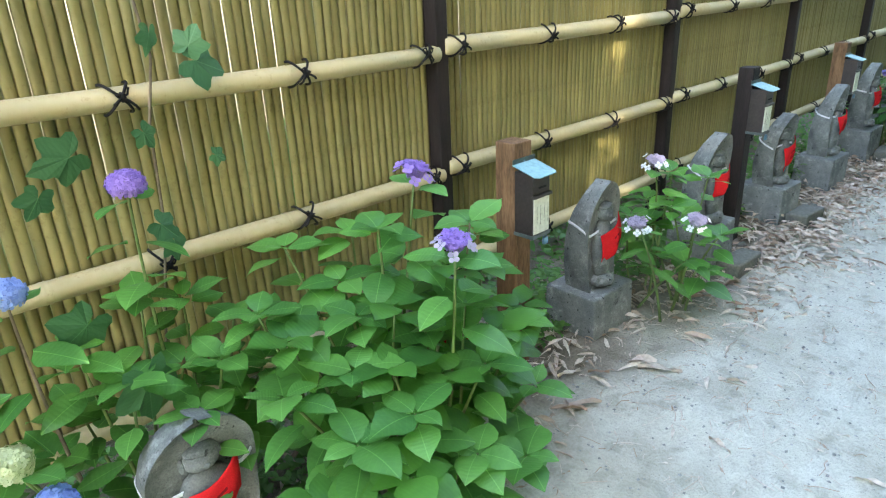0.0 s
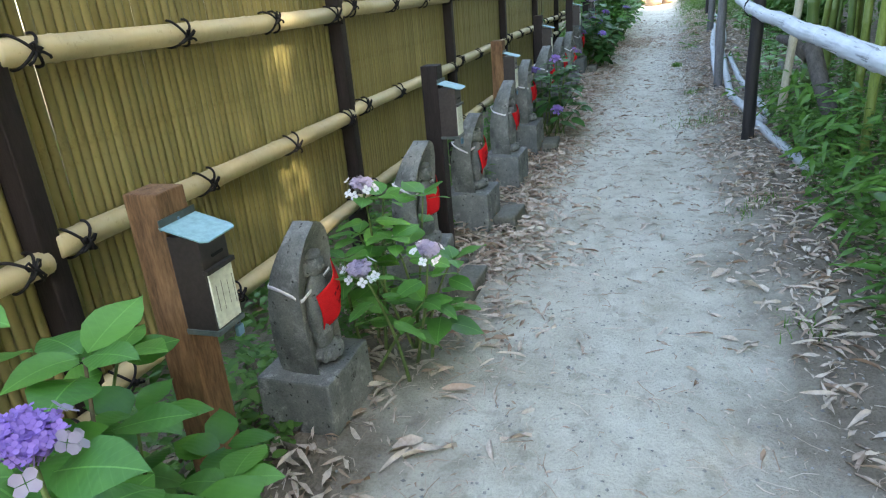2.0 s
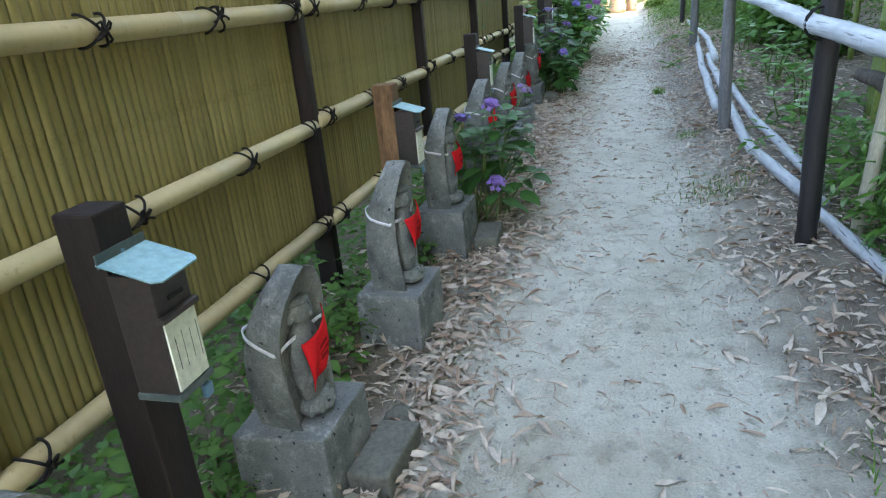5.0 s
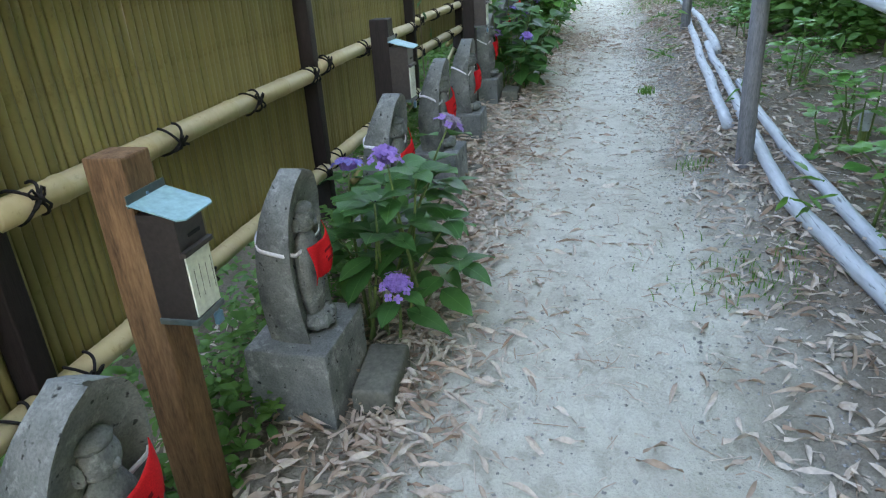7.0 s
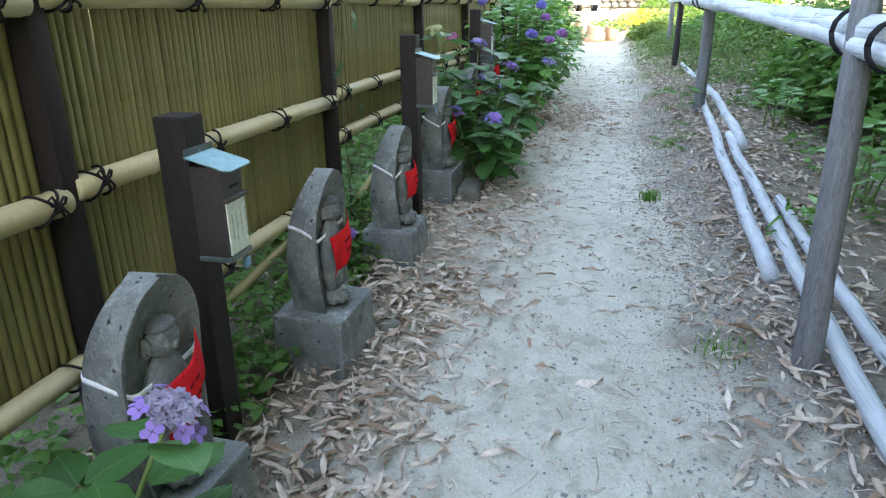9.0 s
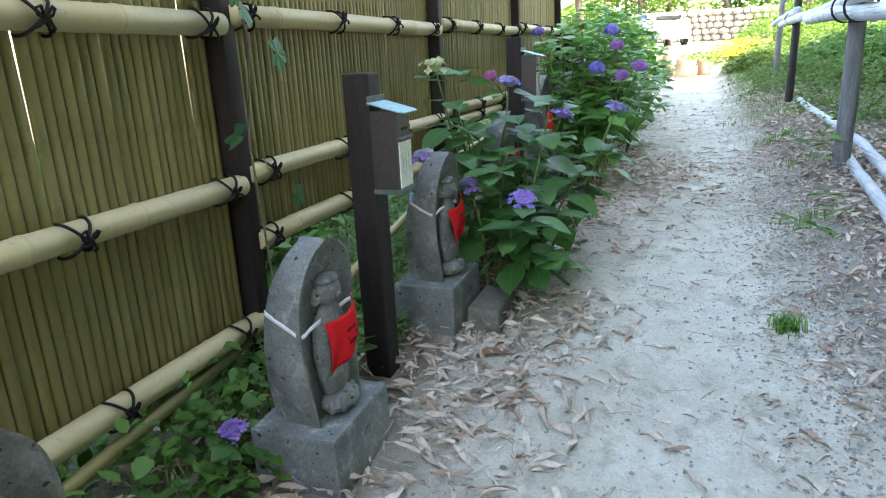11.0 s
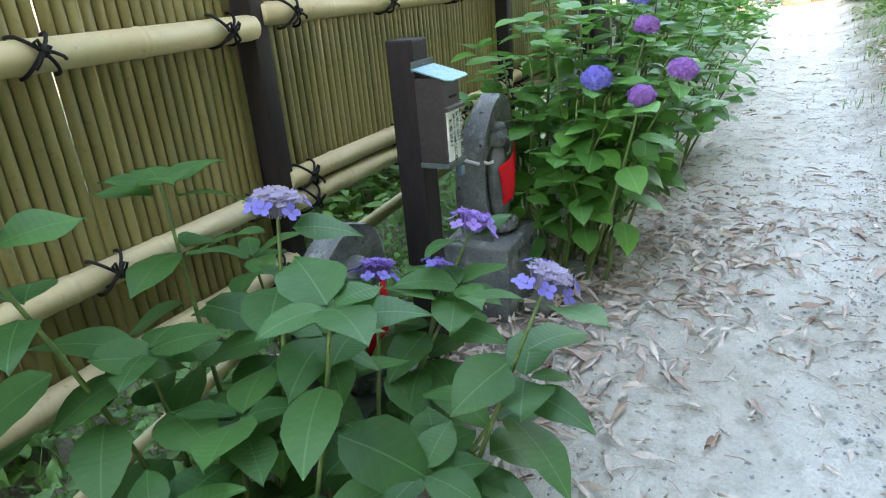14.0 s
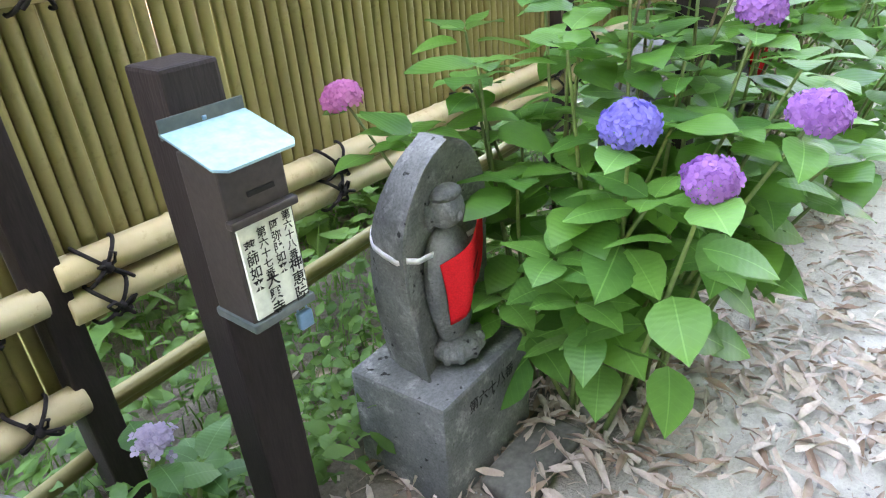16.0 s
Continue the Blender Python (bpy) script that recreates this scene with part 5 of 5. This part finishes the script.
def build_rail():
    rail = tagged(empty("rail_fence"), "weathered grey bamboo rail tied to wooden posts", "rail fence")
    for i, (x, y, h, mat, r, lx) in enumerate(((2.3, -0.75, 1.35, "grey_wood", 0.045, 0.0), (5.95, -0.27, 1.95, "black_wood", 0.045, 0.02), (8.13, -0.21, 1.16, "grey_wood", 0.045, 0.10), (12.15, -0.37, 1.16, "grey_wood", 0.05, 0.05), (16.1, -0.55, 1.2, "black_wood", 0.045, 0.0), (20.3, -0.85, 1.6, "grey_wood", 0.05, 0.0))):
        g = gz(x, y)
        rough_pole("post", [(x, y, g - 0.05), (x + lx * 0.5, y, g + h * 0.5), (x + lx, y, g + h)], r, r * 0.9, M[mat], rail, "round wooden post", i)
    runs = (([(1.2, -0.60, 0.93), (3.0, -0.37, 0.99), (4.2, -0.28, 1.035), (5.95, -0.21, 1.08), (8.1, -0.20, 1.20), (9.5, -0.23, 1.27), (11.0, -0.26, 1.32), (12.6, -0.28, 1.37)], 0.046, 0.024, 1),
            ([(8.0, -0.22, 1.24), (9.6, -0.26, 1.28), (12.1, -0.26, 1.36), (14.0, -0.36, 1.38)], 0.046, 0.040, 2),
            ([(11.2, -0.22, 1.42), (13.0, -0.36, 1.42), (16.1, -0.47, 1.42), (17.2, -0.52, 1.41)], 0.046, 0.036, 3),
            ([(15.4, -0.46, 1.50), (20.3, -0.76, 1.50), (21.5, -0.85, 1.49)], 0.042, 0.034, 4))
    for pts, a, c, sd in runs:
        rough_pole("rail", pts, a, c, M["grey_bamboo"], rail, "split grey bamboo rail", sd, 0.33)
    for x, y, z, r in ((7.98, -0.21, 1.21, 0.062), (5.95, -0.24, 1.08, 0.062), (8.3, -0.22, 1.235, 0.066), (12.0, -0.27, 1.38, 0.075), (11.5, -0.24, 1.37, 0.075), (16.1, -0.49, 1.44, 0.06), (20.3, -0.78, 1.50, 0.055)):
        v, f = [], []
        for q in range(3):
            tube_into(v, f, [(x + 0.014 * (q - 1) + 0.006 * math.sin(a), y + r * math.cos(a), z + r * math.sin(a) * 1.05) for a in [2 * math.pi * i / 14 for i in range(15)]], 0.004, 5)
        part("tie", raw_mesh("tie", v, f, M["cord"]), None, rail, "dark wire tie")
    for k, (pts, r) in enumerate((([(6.3, -0.42, 0), (7.5, -0.28, 0), (9.0, -0.34, 0), (11.2, -0.42, 0)], 0.036), ([(6.6, -0.50, 0), (8.2, -0.42, 0), (9.8, -0.45, 0)], 0.032), ([(8.75, -0.24, 0), (10.5, -0.30, 0), (13.2, -0.50, 0)], 0.036), ([(10.6, -0.45, 0), (13.0, -0.62, 0), (16.5, -0.66, 0)], 0.038), ([(5.0, -0.52, 0), (5.7, -0.42, 0), (6.4, -0.36, 0)], 0.035))):
        ob = empty("fallen_bamboo_pole")
        tagged(ob, "grey weathered bamboo pole lying along the path edge", "bamboo pole", "poles on the ground")
        fine = []
        for a, c in zip(pts, pts[1:]):
            for i in range(8):
                q = Vector(a).lerp(Vector(c), i / 8)
                fine.append((q.x, q.y, gz(q.x, q.y) + r * 0.9))
        rough_pole("pole", fine, r, r * 0.8, M["grey_bamboo"], ob, "", 20 + k, 0.36)


build_rail()


# ---- bamboo grove ----
def culm_mesh(h, r, bend, mat, seed):
    rnd = random.Random(seed)
    zs, z = [0.0], 0.12
    while z < h:
        zs += [z - 0.015, z - 0.005, z + 0.003, z + 0.012]
        z += rnd.uniform(0.22, 0.34) * (1 + 0.2 * z / h)
    zs.append(h)
    pts, rad = [], []
    for i, z in enumerate(zs):
        t = z / h
        pts.append((bend[0] * t * t, bend[1] * t * t, z))
        ring = i > 0 and i < len(zs) - 1 and (i - 1) % 4 in (1, 2)
        rad.append(r * (1 - 0.62 * t) * (1.10 if ring else 1.0))
    return tube_mesh("culm", pts, rad, mat, 10)


def crown_mesh(h, bend, n, seed, low):
    """Sprays of narrow leaves along thin branches."""
    rnd = random.Random(seed)
    v, f = [], []
    proto = [leaf_geo(1.0, 0.17, rnd.uniform(0.1, 0.4), 0.15, 0.6, seed + i, along=3) for i in range(4)]
    sprays = n // 14
    for s in range(sprays):
        t = low + (1 - low) * rnd.random() ** 0.8
        a = rnd.uniform(0, 6.283)
        L = rnd.uniform(0.4, 1.25) * (1.15 - 0.6 * t)
        o = Vector((bend[0] * t * t, bend[1] * t * t, h * t))
        d = Vector((math.cos(a), math.sin(a), rnd.uniform(0.1, 0.6)))
        pts = [o + d * (L * q) + Vector((0, 0, -0.35 * L * q * q)) for q in (0, 0.33, 0.66, 1)]
        tube_into(v, f, pts, [0.006, 0.004, 0.003, 0.0015], 4, False)
        for _ in range(14):
            q = rnd.uniform(0.3, 1.05)
            p = o + d * (L * q) + Vector((rnd.gauss(0, 0.09), rnd.gauss(0, 0.09), -0.35 * L * q * q + rnd.gauss(0, 0.06)))
            b = a + rnd.gauss(0, 0.9)
            m = aim(p, Vector((math.cos(b), math.sin(b), rnd.uniform(-0.9, 0.1))), rnd.uniform(-0.8, 0.8)) @ Matrix.Scale(rnd.uniform(0.13, 0.24), 4)
            pv, pf = rnd.choice(proto)
            k = len(v)
            v.extend(m @ Vector(c) for c in pv)
            f.extend(tuple(k + i for i in c) for c in pf)
    return raw_mesh("foliage", v, f, M["sasa"])


def build_grove():
    rnd = random.Random(91)
    protos = []
    for k in range(6):
        h = rnd.uniform(8.5, 11.5)
        r = rnd.uniform(0.024, 0.044)
        bend = (rnd.uniform(-0.6, 0.6), rnd.uniform(-1.6, -0.3))
        ob = tagged(empty("bamboo"), "tall green bamboo culm with leafy top in the grove", "bamboo", "bamboos in the grove")
        part("culm", culm_mesh(h, r, bend, M["culm"], k), None, ob)
        part("foliage", crown_mesh(h, bend, 2600, 60 + k, 0.24), None, ob)
        protos.append(ob)
    spots = [(4.95, -0.78), (5.35, -1.02), (5.9, -0.95), (6.35, -0.72), (5.2, -1.5), (6.9, -1.1), (4.3, -1.25), (7.4, -0.95), (4.7, -1.8), (8.2, -1.2), (3.7, -1.5), (3.2, -1.9)]
    for _ in range(70):
        spots.append((rnd.uniform(2.4, 9.0), -1.35 - 3.0 * rnd.random()))
    while len(spots) < 300:
        x, y = rnd.uniform(2.2, 19.0), -1.2 - 7.5 * rnd.random() ** 1.2
        if min((x - a) ** 2 + (y - c) ** 2 for a, c in spots) > 0.05 and y < -1.1 - 2.7 * smoothstep(8.6, 11.5, x):
            spots.append((x, y))
    spots[6:] = sorted(spots[6:], key=lambda p: -p[1])
    # unseen bamboos beside the path's start, added to stop direct sun
    while len(spots) < 440:
        spots.append((rnd.uniform(-10, 2.5), rnd.uniform(-10, -3.3)))
    far_v, far_f = [], []
    for i, (x, y) in enumerate(spots):
        src = protos[i % 6]
        m = pose(x, y, gz(x, y) - 0.03, rnd.uniform(-3, 3), rnd.uniform(-4, 4), rnd.uniform(-40, 40))
        if i < 6:
            src.matrix_basis = m
        elif i < 240:
            copy_thing(src, m)
        else:
            for child in src.children:
                k = len(far_v)
                far_v.extend(m @ v.co for v in child.data.vertices)
                far_f.extend(tuple(k + q for q in p.vertices) for p in child.data.polygons)
    tagged(new("bamboo_thicket", raw_mesh("bamboo_thicket", far_v, far_f, M["sasa"])), "dense green bamboo thicket at the back of the grove, part added unseen to block sun", "bamboo thicket", kind="stuff")
    for x, y in ((9.4, -1.75), (9.9, -2.1), (10.5, -1.7), (10.9, -2.2), (11.7, -1.95), (12.6, -2.1), (13.3, -2.4), (14.2, -2.3)):
        copy_thing(rnd.choice(protos), pose(x, y, gz(x, y) - 0.03, rnd.uniform(-3, 3), rnd.uniform(-4, 4), rnd.uniform(-40, 40)))
    young = []
    for k in range(3):
        ob = tagged(empty("bamboo"), "thin young bamboo culm with leafy sprays in the grove", "bamboo", "bamboos in the grove")
        bend = (rnd.uniform(-0.4, 0.4), rnd.uniform(-0.5, 0.1))
        part("culm", culm_mesh(4.6, 0.014 + 0.003 * k, bend, M["culm"], 40 + k), None, ob)
        part("foliage", crown_mesh(4.6, bend, 1150, 80 + k, 0.2), None, ob)
        young.append(ob)
    for i in range(46):
        x = rnd.uniform(2.6, 12.5)
        y = -2.0 - 3.2 * rnd.random() - 0.8 * smoothstep(8, 12, x)
        m = pose(x, y, gz(x, y) - 0.03, rnd.uniform(-5, 5), rnd.uniform(-6, 6), rnd.uniform(0, 360))
        if i < 3:
            young[i].matrix_basis = m
        else:
            copy_thing(young[i % 3], m)
    for k, (x, y, tilt) in enumerate(((5.92, -0.46, -4), (5.0, -1.2, 8), (7.1, -1.6, 5))):
        ob = tagged(empty("dry_bamboo", x, y, gz(x, y) - 0.03), "pale dead bamboo culm standing in the grove", "bamboo", "dead culms")
        ob.matrix_basis = pose(x, y, gz(x, y) - 0.03, 3, tilt, 0)
        part("culm", culm_mesh(4.5, 0.030, (0.2, 0.1), M["culm_dry"], 70 + k), None, ob)
    # grey dead log leaning at the grove's edge
    log = tagged(empty("dead_log"), "grey weathered broken log leaning by the rail", "log")
    rough_pole("trunk", [(5.30, -0.74, gz(5.3, -0.74) - 0.05), (5.55, -0.70, 0.42), (5.86, -0.63, 0.76), (5.92, -0.61, 0.80)], 0.05, 0.055, M["log"], log, "", 5, 0.0, 14)
    rough_pole("stub", [(5.90, -0.62, 0.74), (6.02, -0.50, 0.84), (6.10, -0.44, 0.86)], 0.055, 0.025, M["log"], log, "broken stub", 6, 0.0, 10)


build_grove()


def build_stake():
    x, y = 8.27, -0.81
    g = gz(x, y)
    ob = tagged(empty("bamboo_stake", x, y, g - 0.02), "cut green bamboo stake with a pale grey plastic cap", "stake")
    part("stub", tube_mesh("stub", [(0, 0, 0), (0, 0, 0.06), (0, 0, 0.12)], [0.022, 0.021, 0.021], M["culm"], 12), None, ob)
    part("cap", tube_mesh("cap", [(0, 0, 0.11), (0, 0, 0.115), (0, 0, 0.20), (0, 0, 0.206), (0, 0, 0.208)], [0.027, 0.028, 0.030, 0.033, 0.030], M["grey_bamboo"], 14), None, ob, "pale grey plastic cap")


build_stake()


# ---- trees, wall and car beyond the path's end, and unseen shade trees ----
def tree(x, y, h, spread, seed, label="leafy deciduous tree beyond the path, or out of view and added for shade"):
    rnd = random.Random(seed)
    g = gz(x, y)
    ob = tagged(empty("tree", x, y, g), label, "tree", "trees around the path")
    v, f = [], []
    tube_into(v, f, [(0, 0, -0.1), (0.1, 0.05, h * 0.25), (0.0, 0.2, h * 0.5), (0.15, 0.1, h * 0.8)], [0.2, 0.16, 0.12, 0.04], 10)
    limbs = []
    for k in range(9):
        t = rnd.uniform(0.3, 0.75)
        a = k * 2.4
        e = Vector((math.cos(a) * spread * rnd.uniform(0.5, 0.95), math.sin(a) * spread * rnd.uniform(0.5, 0.95), h * (t + rnd.uniform(0.08, 0.25))))
        s = Vector((0.05, 0.1, h * t))
        tube_into(v, f, [s, s.lerp(e, 0.5) + Vector((0, 0, 0.2)), e], [0.07, 0.045, 0.02], 7)
        limbs.append((s, e))
    part("trunk", raw_mesh("trunk", v, f, M["bark"]), None, ob)
    v, f = [], []
    protos = [leaf_geo(1.0, 0.5, 0.3, 0.2, 0.8, seed + i, along=3) for i in range(4)]
    for s, e in limbs + [(Vector((0, 0.1, h * 0.6)), Vector((0.1, 0.1, h)))]:
        for c in range(9):
            ctr = s.lerp(e, rnd.uniform(0.45, 1.1)) + Vector((rnd.gauss(0, 0.45), rnd.gauss(0, 0.45), rnd.gauss(0, 0.35)))
            for _ in range(55):
                p = ctr + Vector((rnd.gauss(0, 0.32), rnd.gauss(0, 0.32), rnd.gauss(0, 0.22)))
                a = rnd.uniform(0, 6.283)
                m = aim(p, Vector((math.cos(a), math.sin(a), rnd.uniform(-0.6, 0.2))), rnd.uniform(-0.6, 0.6)) @ Matrix.Scale(rnd.uniform(0.12, 0.22), 4)
                pv, pf = rnd.choice(protos)
                k = len(v)
                v.extend(m @ Vector(q) for q in pv)
                f.extend(tuple(k + i for i in q) for q in pf)
    part("crown", raw_mesh("crown", v, f, M["tree_leaf"]), None, ob)
    return ob


def shrub_bank(name, x, y, rx, ry, h, n, seed, mat, label, leaf=1.0):
    rnd = random.Random(seed)
    spots = []
    for _ in range(n):
        a, r = rnd.uniform(0, 6.283), math.sqrt(rnd.random())
        px, py = x + rx * r * math.cos(a), y + ry * r * math.sin(a)
        top = h * math.sqrt(max(0.05, 1 - r * r)) * (0.75 + 0.4 * noise.noise(Vector((px, py, seed))))
        b = rnd.uniform(0, 6.283)
        spots.append(((px, py, gz(px, py) + top * rnd.random() ** 0.45), (math.cos(b), math.sin(b), rnd.uniform(-0.4, 0.4)), leaf * rnd.uniform(0.08, 0.18)))
    return scatter_leaves(name, label, "shrubs", mat, spots, 0.5, seed)


def build_distance():
    # trees at x below 3 are out of view, added to block the sun
    for i, (x, y, h, s) in enumerate(((52.5, 3.5, 7, 3.0), (54, -1.5, 7, 3.4), (45, 9, 9, 3.5), (58, 2, 10, 4), (41, -4.2, 6, 2.4), (36, 4.8, 6, 2.4), (56, 6, 8, 3.5), (33, 8, 8, 3.2), (27, 6.5, 7, 2.8), (50, -7, 10, 4), (14, -12.5, 11, 4.0), (20, -13, 11, 4.0), (8, -13, 11, 4.0), (2, -9, 11, 4.0), (-3, -9.5, 11, 4.0), (-8, -9.5, 11, 4.0), (-1.2, -6.8, 11.5, 3.6), (-1, -13.5, 12, 4.0), (-6, -14, 12, 4.0), (40, -9, 8, 3.2))):
        tree(x, y, h, s, 200 + i)
    shrub_bank("shrubs", 30, -3.6, 4.5, 1.8, 1.6, 3800, 301, M["tree_leaf"], "sunlit green shrubs beside the path's end")
    shrub_bank("shrubs", 19, -4.6, 5.0, 2.2, 1.7, 4200, 302, M["weed"], "dense green shrubs on the bank")
    shrub_bank("shrubs", 9, -10.5, 9.0, 1.6, 2.6, 5200, 303, M["weed"], "dark shrubs behind the bamboo grove, some added to dim the fence")
    # added screen: keeps bounce from the sunlit ground off the fence
    shrub_bank("shrubs", 8.0, -6.4, 5.5, 1.2, 3.4, 8000, 318, M["weed"], "dark shrubs behind the bamboo grove, some added to dim the fence", 1.4)
    shrub_bank("shrubs", 27.5, 2.6, 2.4, 1.1, 1.2, 2600, 304, M["tree_leaf"], "sunlit green shrubs beside the path's end")
    # next three banks are added to shade the ground showing under the fence
    shrub_bank("shrubs", 3.4, 3.0, 6.4, 0.85, 1.1, 7000, 309, M["weed"], "dark leafy shrubs added behind the bamboo fence for shade")
    shrub_bank("shrubs", 9.2, 2.95, 2.0, 0.8, 1.0, 2600, 310, M["weed"], "dark leafy shrubs added behind the bamboo fence for shade")
    shrub_bank("shrubs", 12.4, 3.05, 2.2, 0.75, 1.0, 3000, 315, M["weed"], "dark leafy shrubs added behind the bamboo fence for shade")
    shrub_bank("shrubs", 20.5, -1.9, 3.2, 0.9, 1.0, 3600, 316, M["weed"], "dense green shrubs on the bank")
    shrub_bank("shrubs", 12.3, -1.5, 1.7, 0.5, 1.05, 2400, 317, M["weed"], "dark leafy shrubs behind the bamboo rail")
    shrub_bank("shrubs", 34, -2.6, 4.0, 1.7, 1.9, 3200, 305, M["tree_leaf"], "sunlit shrubs on the bank beyond the path")
    shrub_bank("shrubs", 33, 3.0, 3.0, 1.3, 1.5, 2600, 306, M["tree_leaf"], "sunlit shrubs on the bank beyond the path")
    shrub_bank("shrubs", 28.5, 0.2, 1.2, 1.6, 0.45, 1200, 307, M["bank"], "low green plants behind the stumps")
    shrub_bank("shrubs", 24.0, -0.9, 1.6, 0.7, 0.75, 1800, 308, M["bank"], "leafy weeds beside the path")
    shrub_bank("shrubs", 58, -5.5, 3.0, 5.5, 5.5, 6500, 311, M["weed"], "tall dark green shrubs behind the stone wall", 2.4)
    shrub_bank("shrubs", 60, 4.5, 3.0, 6.5, 6.5, 7500, 312, M["tree_leaf"], "tall sunlit green shrubs behind the stone wall", 2.4)
    shrub_bank("shrubs", 47, 6.5, 4.0, 2.4, 3.6, 4500, 313, M["tree_leaf"], "tall sunlit green shrubs near the parked car", 1.8)
    shrub_bank("shrubs", 46, -5.5, 5.0, 2.0, 3.8, 4500, 314, M["weed"], "tall dark green shrubs beside the stone wall", 1.8)
    # yellow flowers
    rnd = random.Random(66)
    v, f = [], []
    for _ in range(260):
        x, y = rnd.gauss(24.3, 0.7), rnd.gauss(-0.45, 0.28)
        floret_into(v, f, Vector((x, y, gz(x, y) + rnd.uniform(0.35, 0.7))), Vector((-0.5, rnd.uniform(-0.5, 0.5), 1)), 0.035, rnd)
    tagged(new("yellow_flowers", raw_mesh("yellow_flowers", v, f, M["yellow"], False)), "clump of small yellow flowers beside the path", "flowers", kind="stuff")
    # cut logs at the path's end
    for k, (x, y, r, h) in enumerate(((25.2, 0.62, 0.24, 0.42), (25.5, 0.18, 0.17, 0.34), (25.8, 1.0, 0.2, 0.5))):
        ob = tagged(empty("tree_stump", x, y, gz(x, y) - 0.02), "reddish-brown cut tree stump at the path's end", "stump", "stumps")
        v, f = [], []
        tube_into(v, f, [(0, 0, 0), (0.01, 0, h * 0.3), (0, 0.01, h * 0.96), (0, 0, h)], [r * 1.15, r, r * 0.96, r * 0.9], 16)
        part("trunk", raw_mesh("trunk", v, f, M["stump"]), None, ob)
    # rubble wall
    wall = tagged(empty("stone_wall", 50, -1, gz(50, -1)), "sunlit pale rubble stone wall beyond the path", "wall", kind="structure")
    part("core", box(0.5, 16, 1.75, 0.02, (0.45, 0, 0)), M["mortar"], wall)
    rnd = random.Random(8)
    stones = []
    for k in range(5):
        bm = bmesh.new()
        bmesh.ops.create_icosphere(bm, subdivisions=1, radius=0.5)
        for q in bm.verts:
            q.co *= 1 + 0.25 * noise.noise(q.co * 2 + Vector((k * 3, 0, 0)))
        stones.append(mesh_of("stone", bm, M["wall_stone"], False))
    for row in range(5):
        y = -8.0 + rnd.uniform(0, 0.3)
        while y < 8.0:
            w = rnd.uniform(0.3, 0.6)
            ob = part("stone", rnd.choice(stones), None, wall)
            ob.matrix_basis = pose(0.2, y + w / 2, 0.2 + row * 0.34, 0, 0, rnd.uniform(-20, 20)) @ Matrix.Diagonal((0.4, w * 1.05, 0.38, 1))
            y += w
    # parked car
    build_car(44.0, 2.0, gz(44.0, 2.0))


def build_car(x, y, z):
    car = tagged(empty("parked_car", x, y, z, 20), "white parked car seen between the shrubs", "car")
    bm = bmesh.new()
    prof = [(-2.0, 0.30), (-2.05, 0.75), (-1.9, 0.95), (-1.25, 1.02), (-0.75, 1.45), (0.9, 1.50), (1.75, 1.05), (2.0, 0.95), (2.05, 0.35)]
    sides = [[bm.verts.new((px, sy * (0.80 if pz < 1.1 else 0.66), pz)) for px, pz in prof] for sy in (-1, 1)]
    for i in range(len(prof)):
        j = (i + 1) % len(prof)
        bm.faces.new((sides[0][i], sides[0][j], sides[1][j], sides[1][i]))
    bm.faces.new(sides[0][::-1])
    bm.faces.new(sides[1])
    bmesh.ops.bevel(bm, geom=list(bm.edges), offset=0.05, segments=2, affect='EDGES')
    part("body", bm, M["car_paint"], car)
    for name, m, sx, sy, sz in (("windscreen", pose(-1.02, 0, 1.235, 0, -49, 0), 0.02, 1.2, 0.5), ("rear_window", pose(1.33, 0, 1.285, 0, 62, 0), 0.02, 1.15, 0.62)):
        part(name, box(sx, sy, sz, 0.004, (0, 0, -sz / 2)), M["glass"], car, "dark glass", m=m)
    for sy in (-1, 1):
        part("side_window", box(1.5, 0.02, 0.32, 0.01), M["glass"], car, "dark glass", m=pose(0.08, sy * 0.735, 1.10, sy * 20, 0, 0))
        for px in (-1.3, 1.3):
            wheel = part("wheel", tube_mesh("wheel", [(0, -0.1, 0), (0, 0.1, 0)], 0.3, M["rubber"], 20), None, car, "dark tyre", m=pose(px, sy * 0.76, 0.3))
            part("rim", tube_mesh("rim", [(0, -0.105, 0), (0, 0.105, 0)], 0.18, M["steel"], 16), None, wheel)
        part("headlight", box(0.06, 0.3, 0.12, 0.02, (-2.03, sy * 0.55, 0.68)), M["label"], car, "clear headlight")


build_distance()
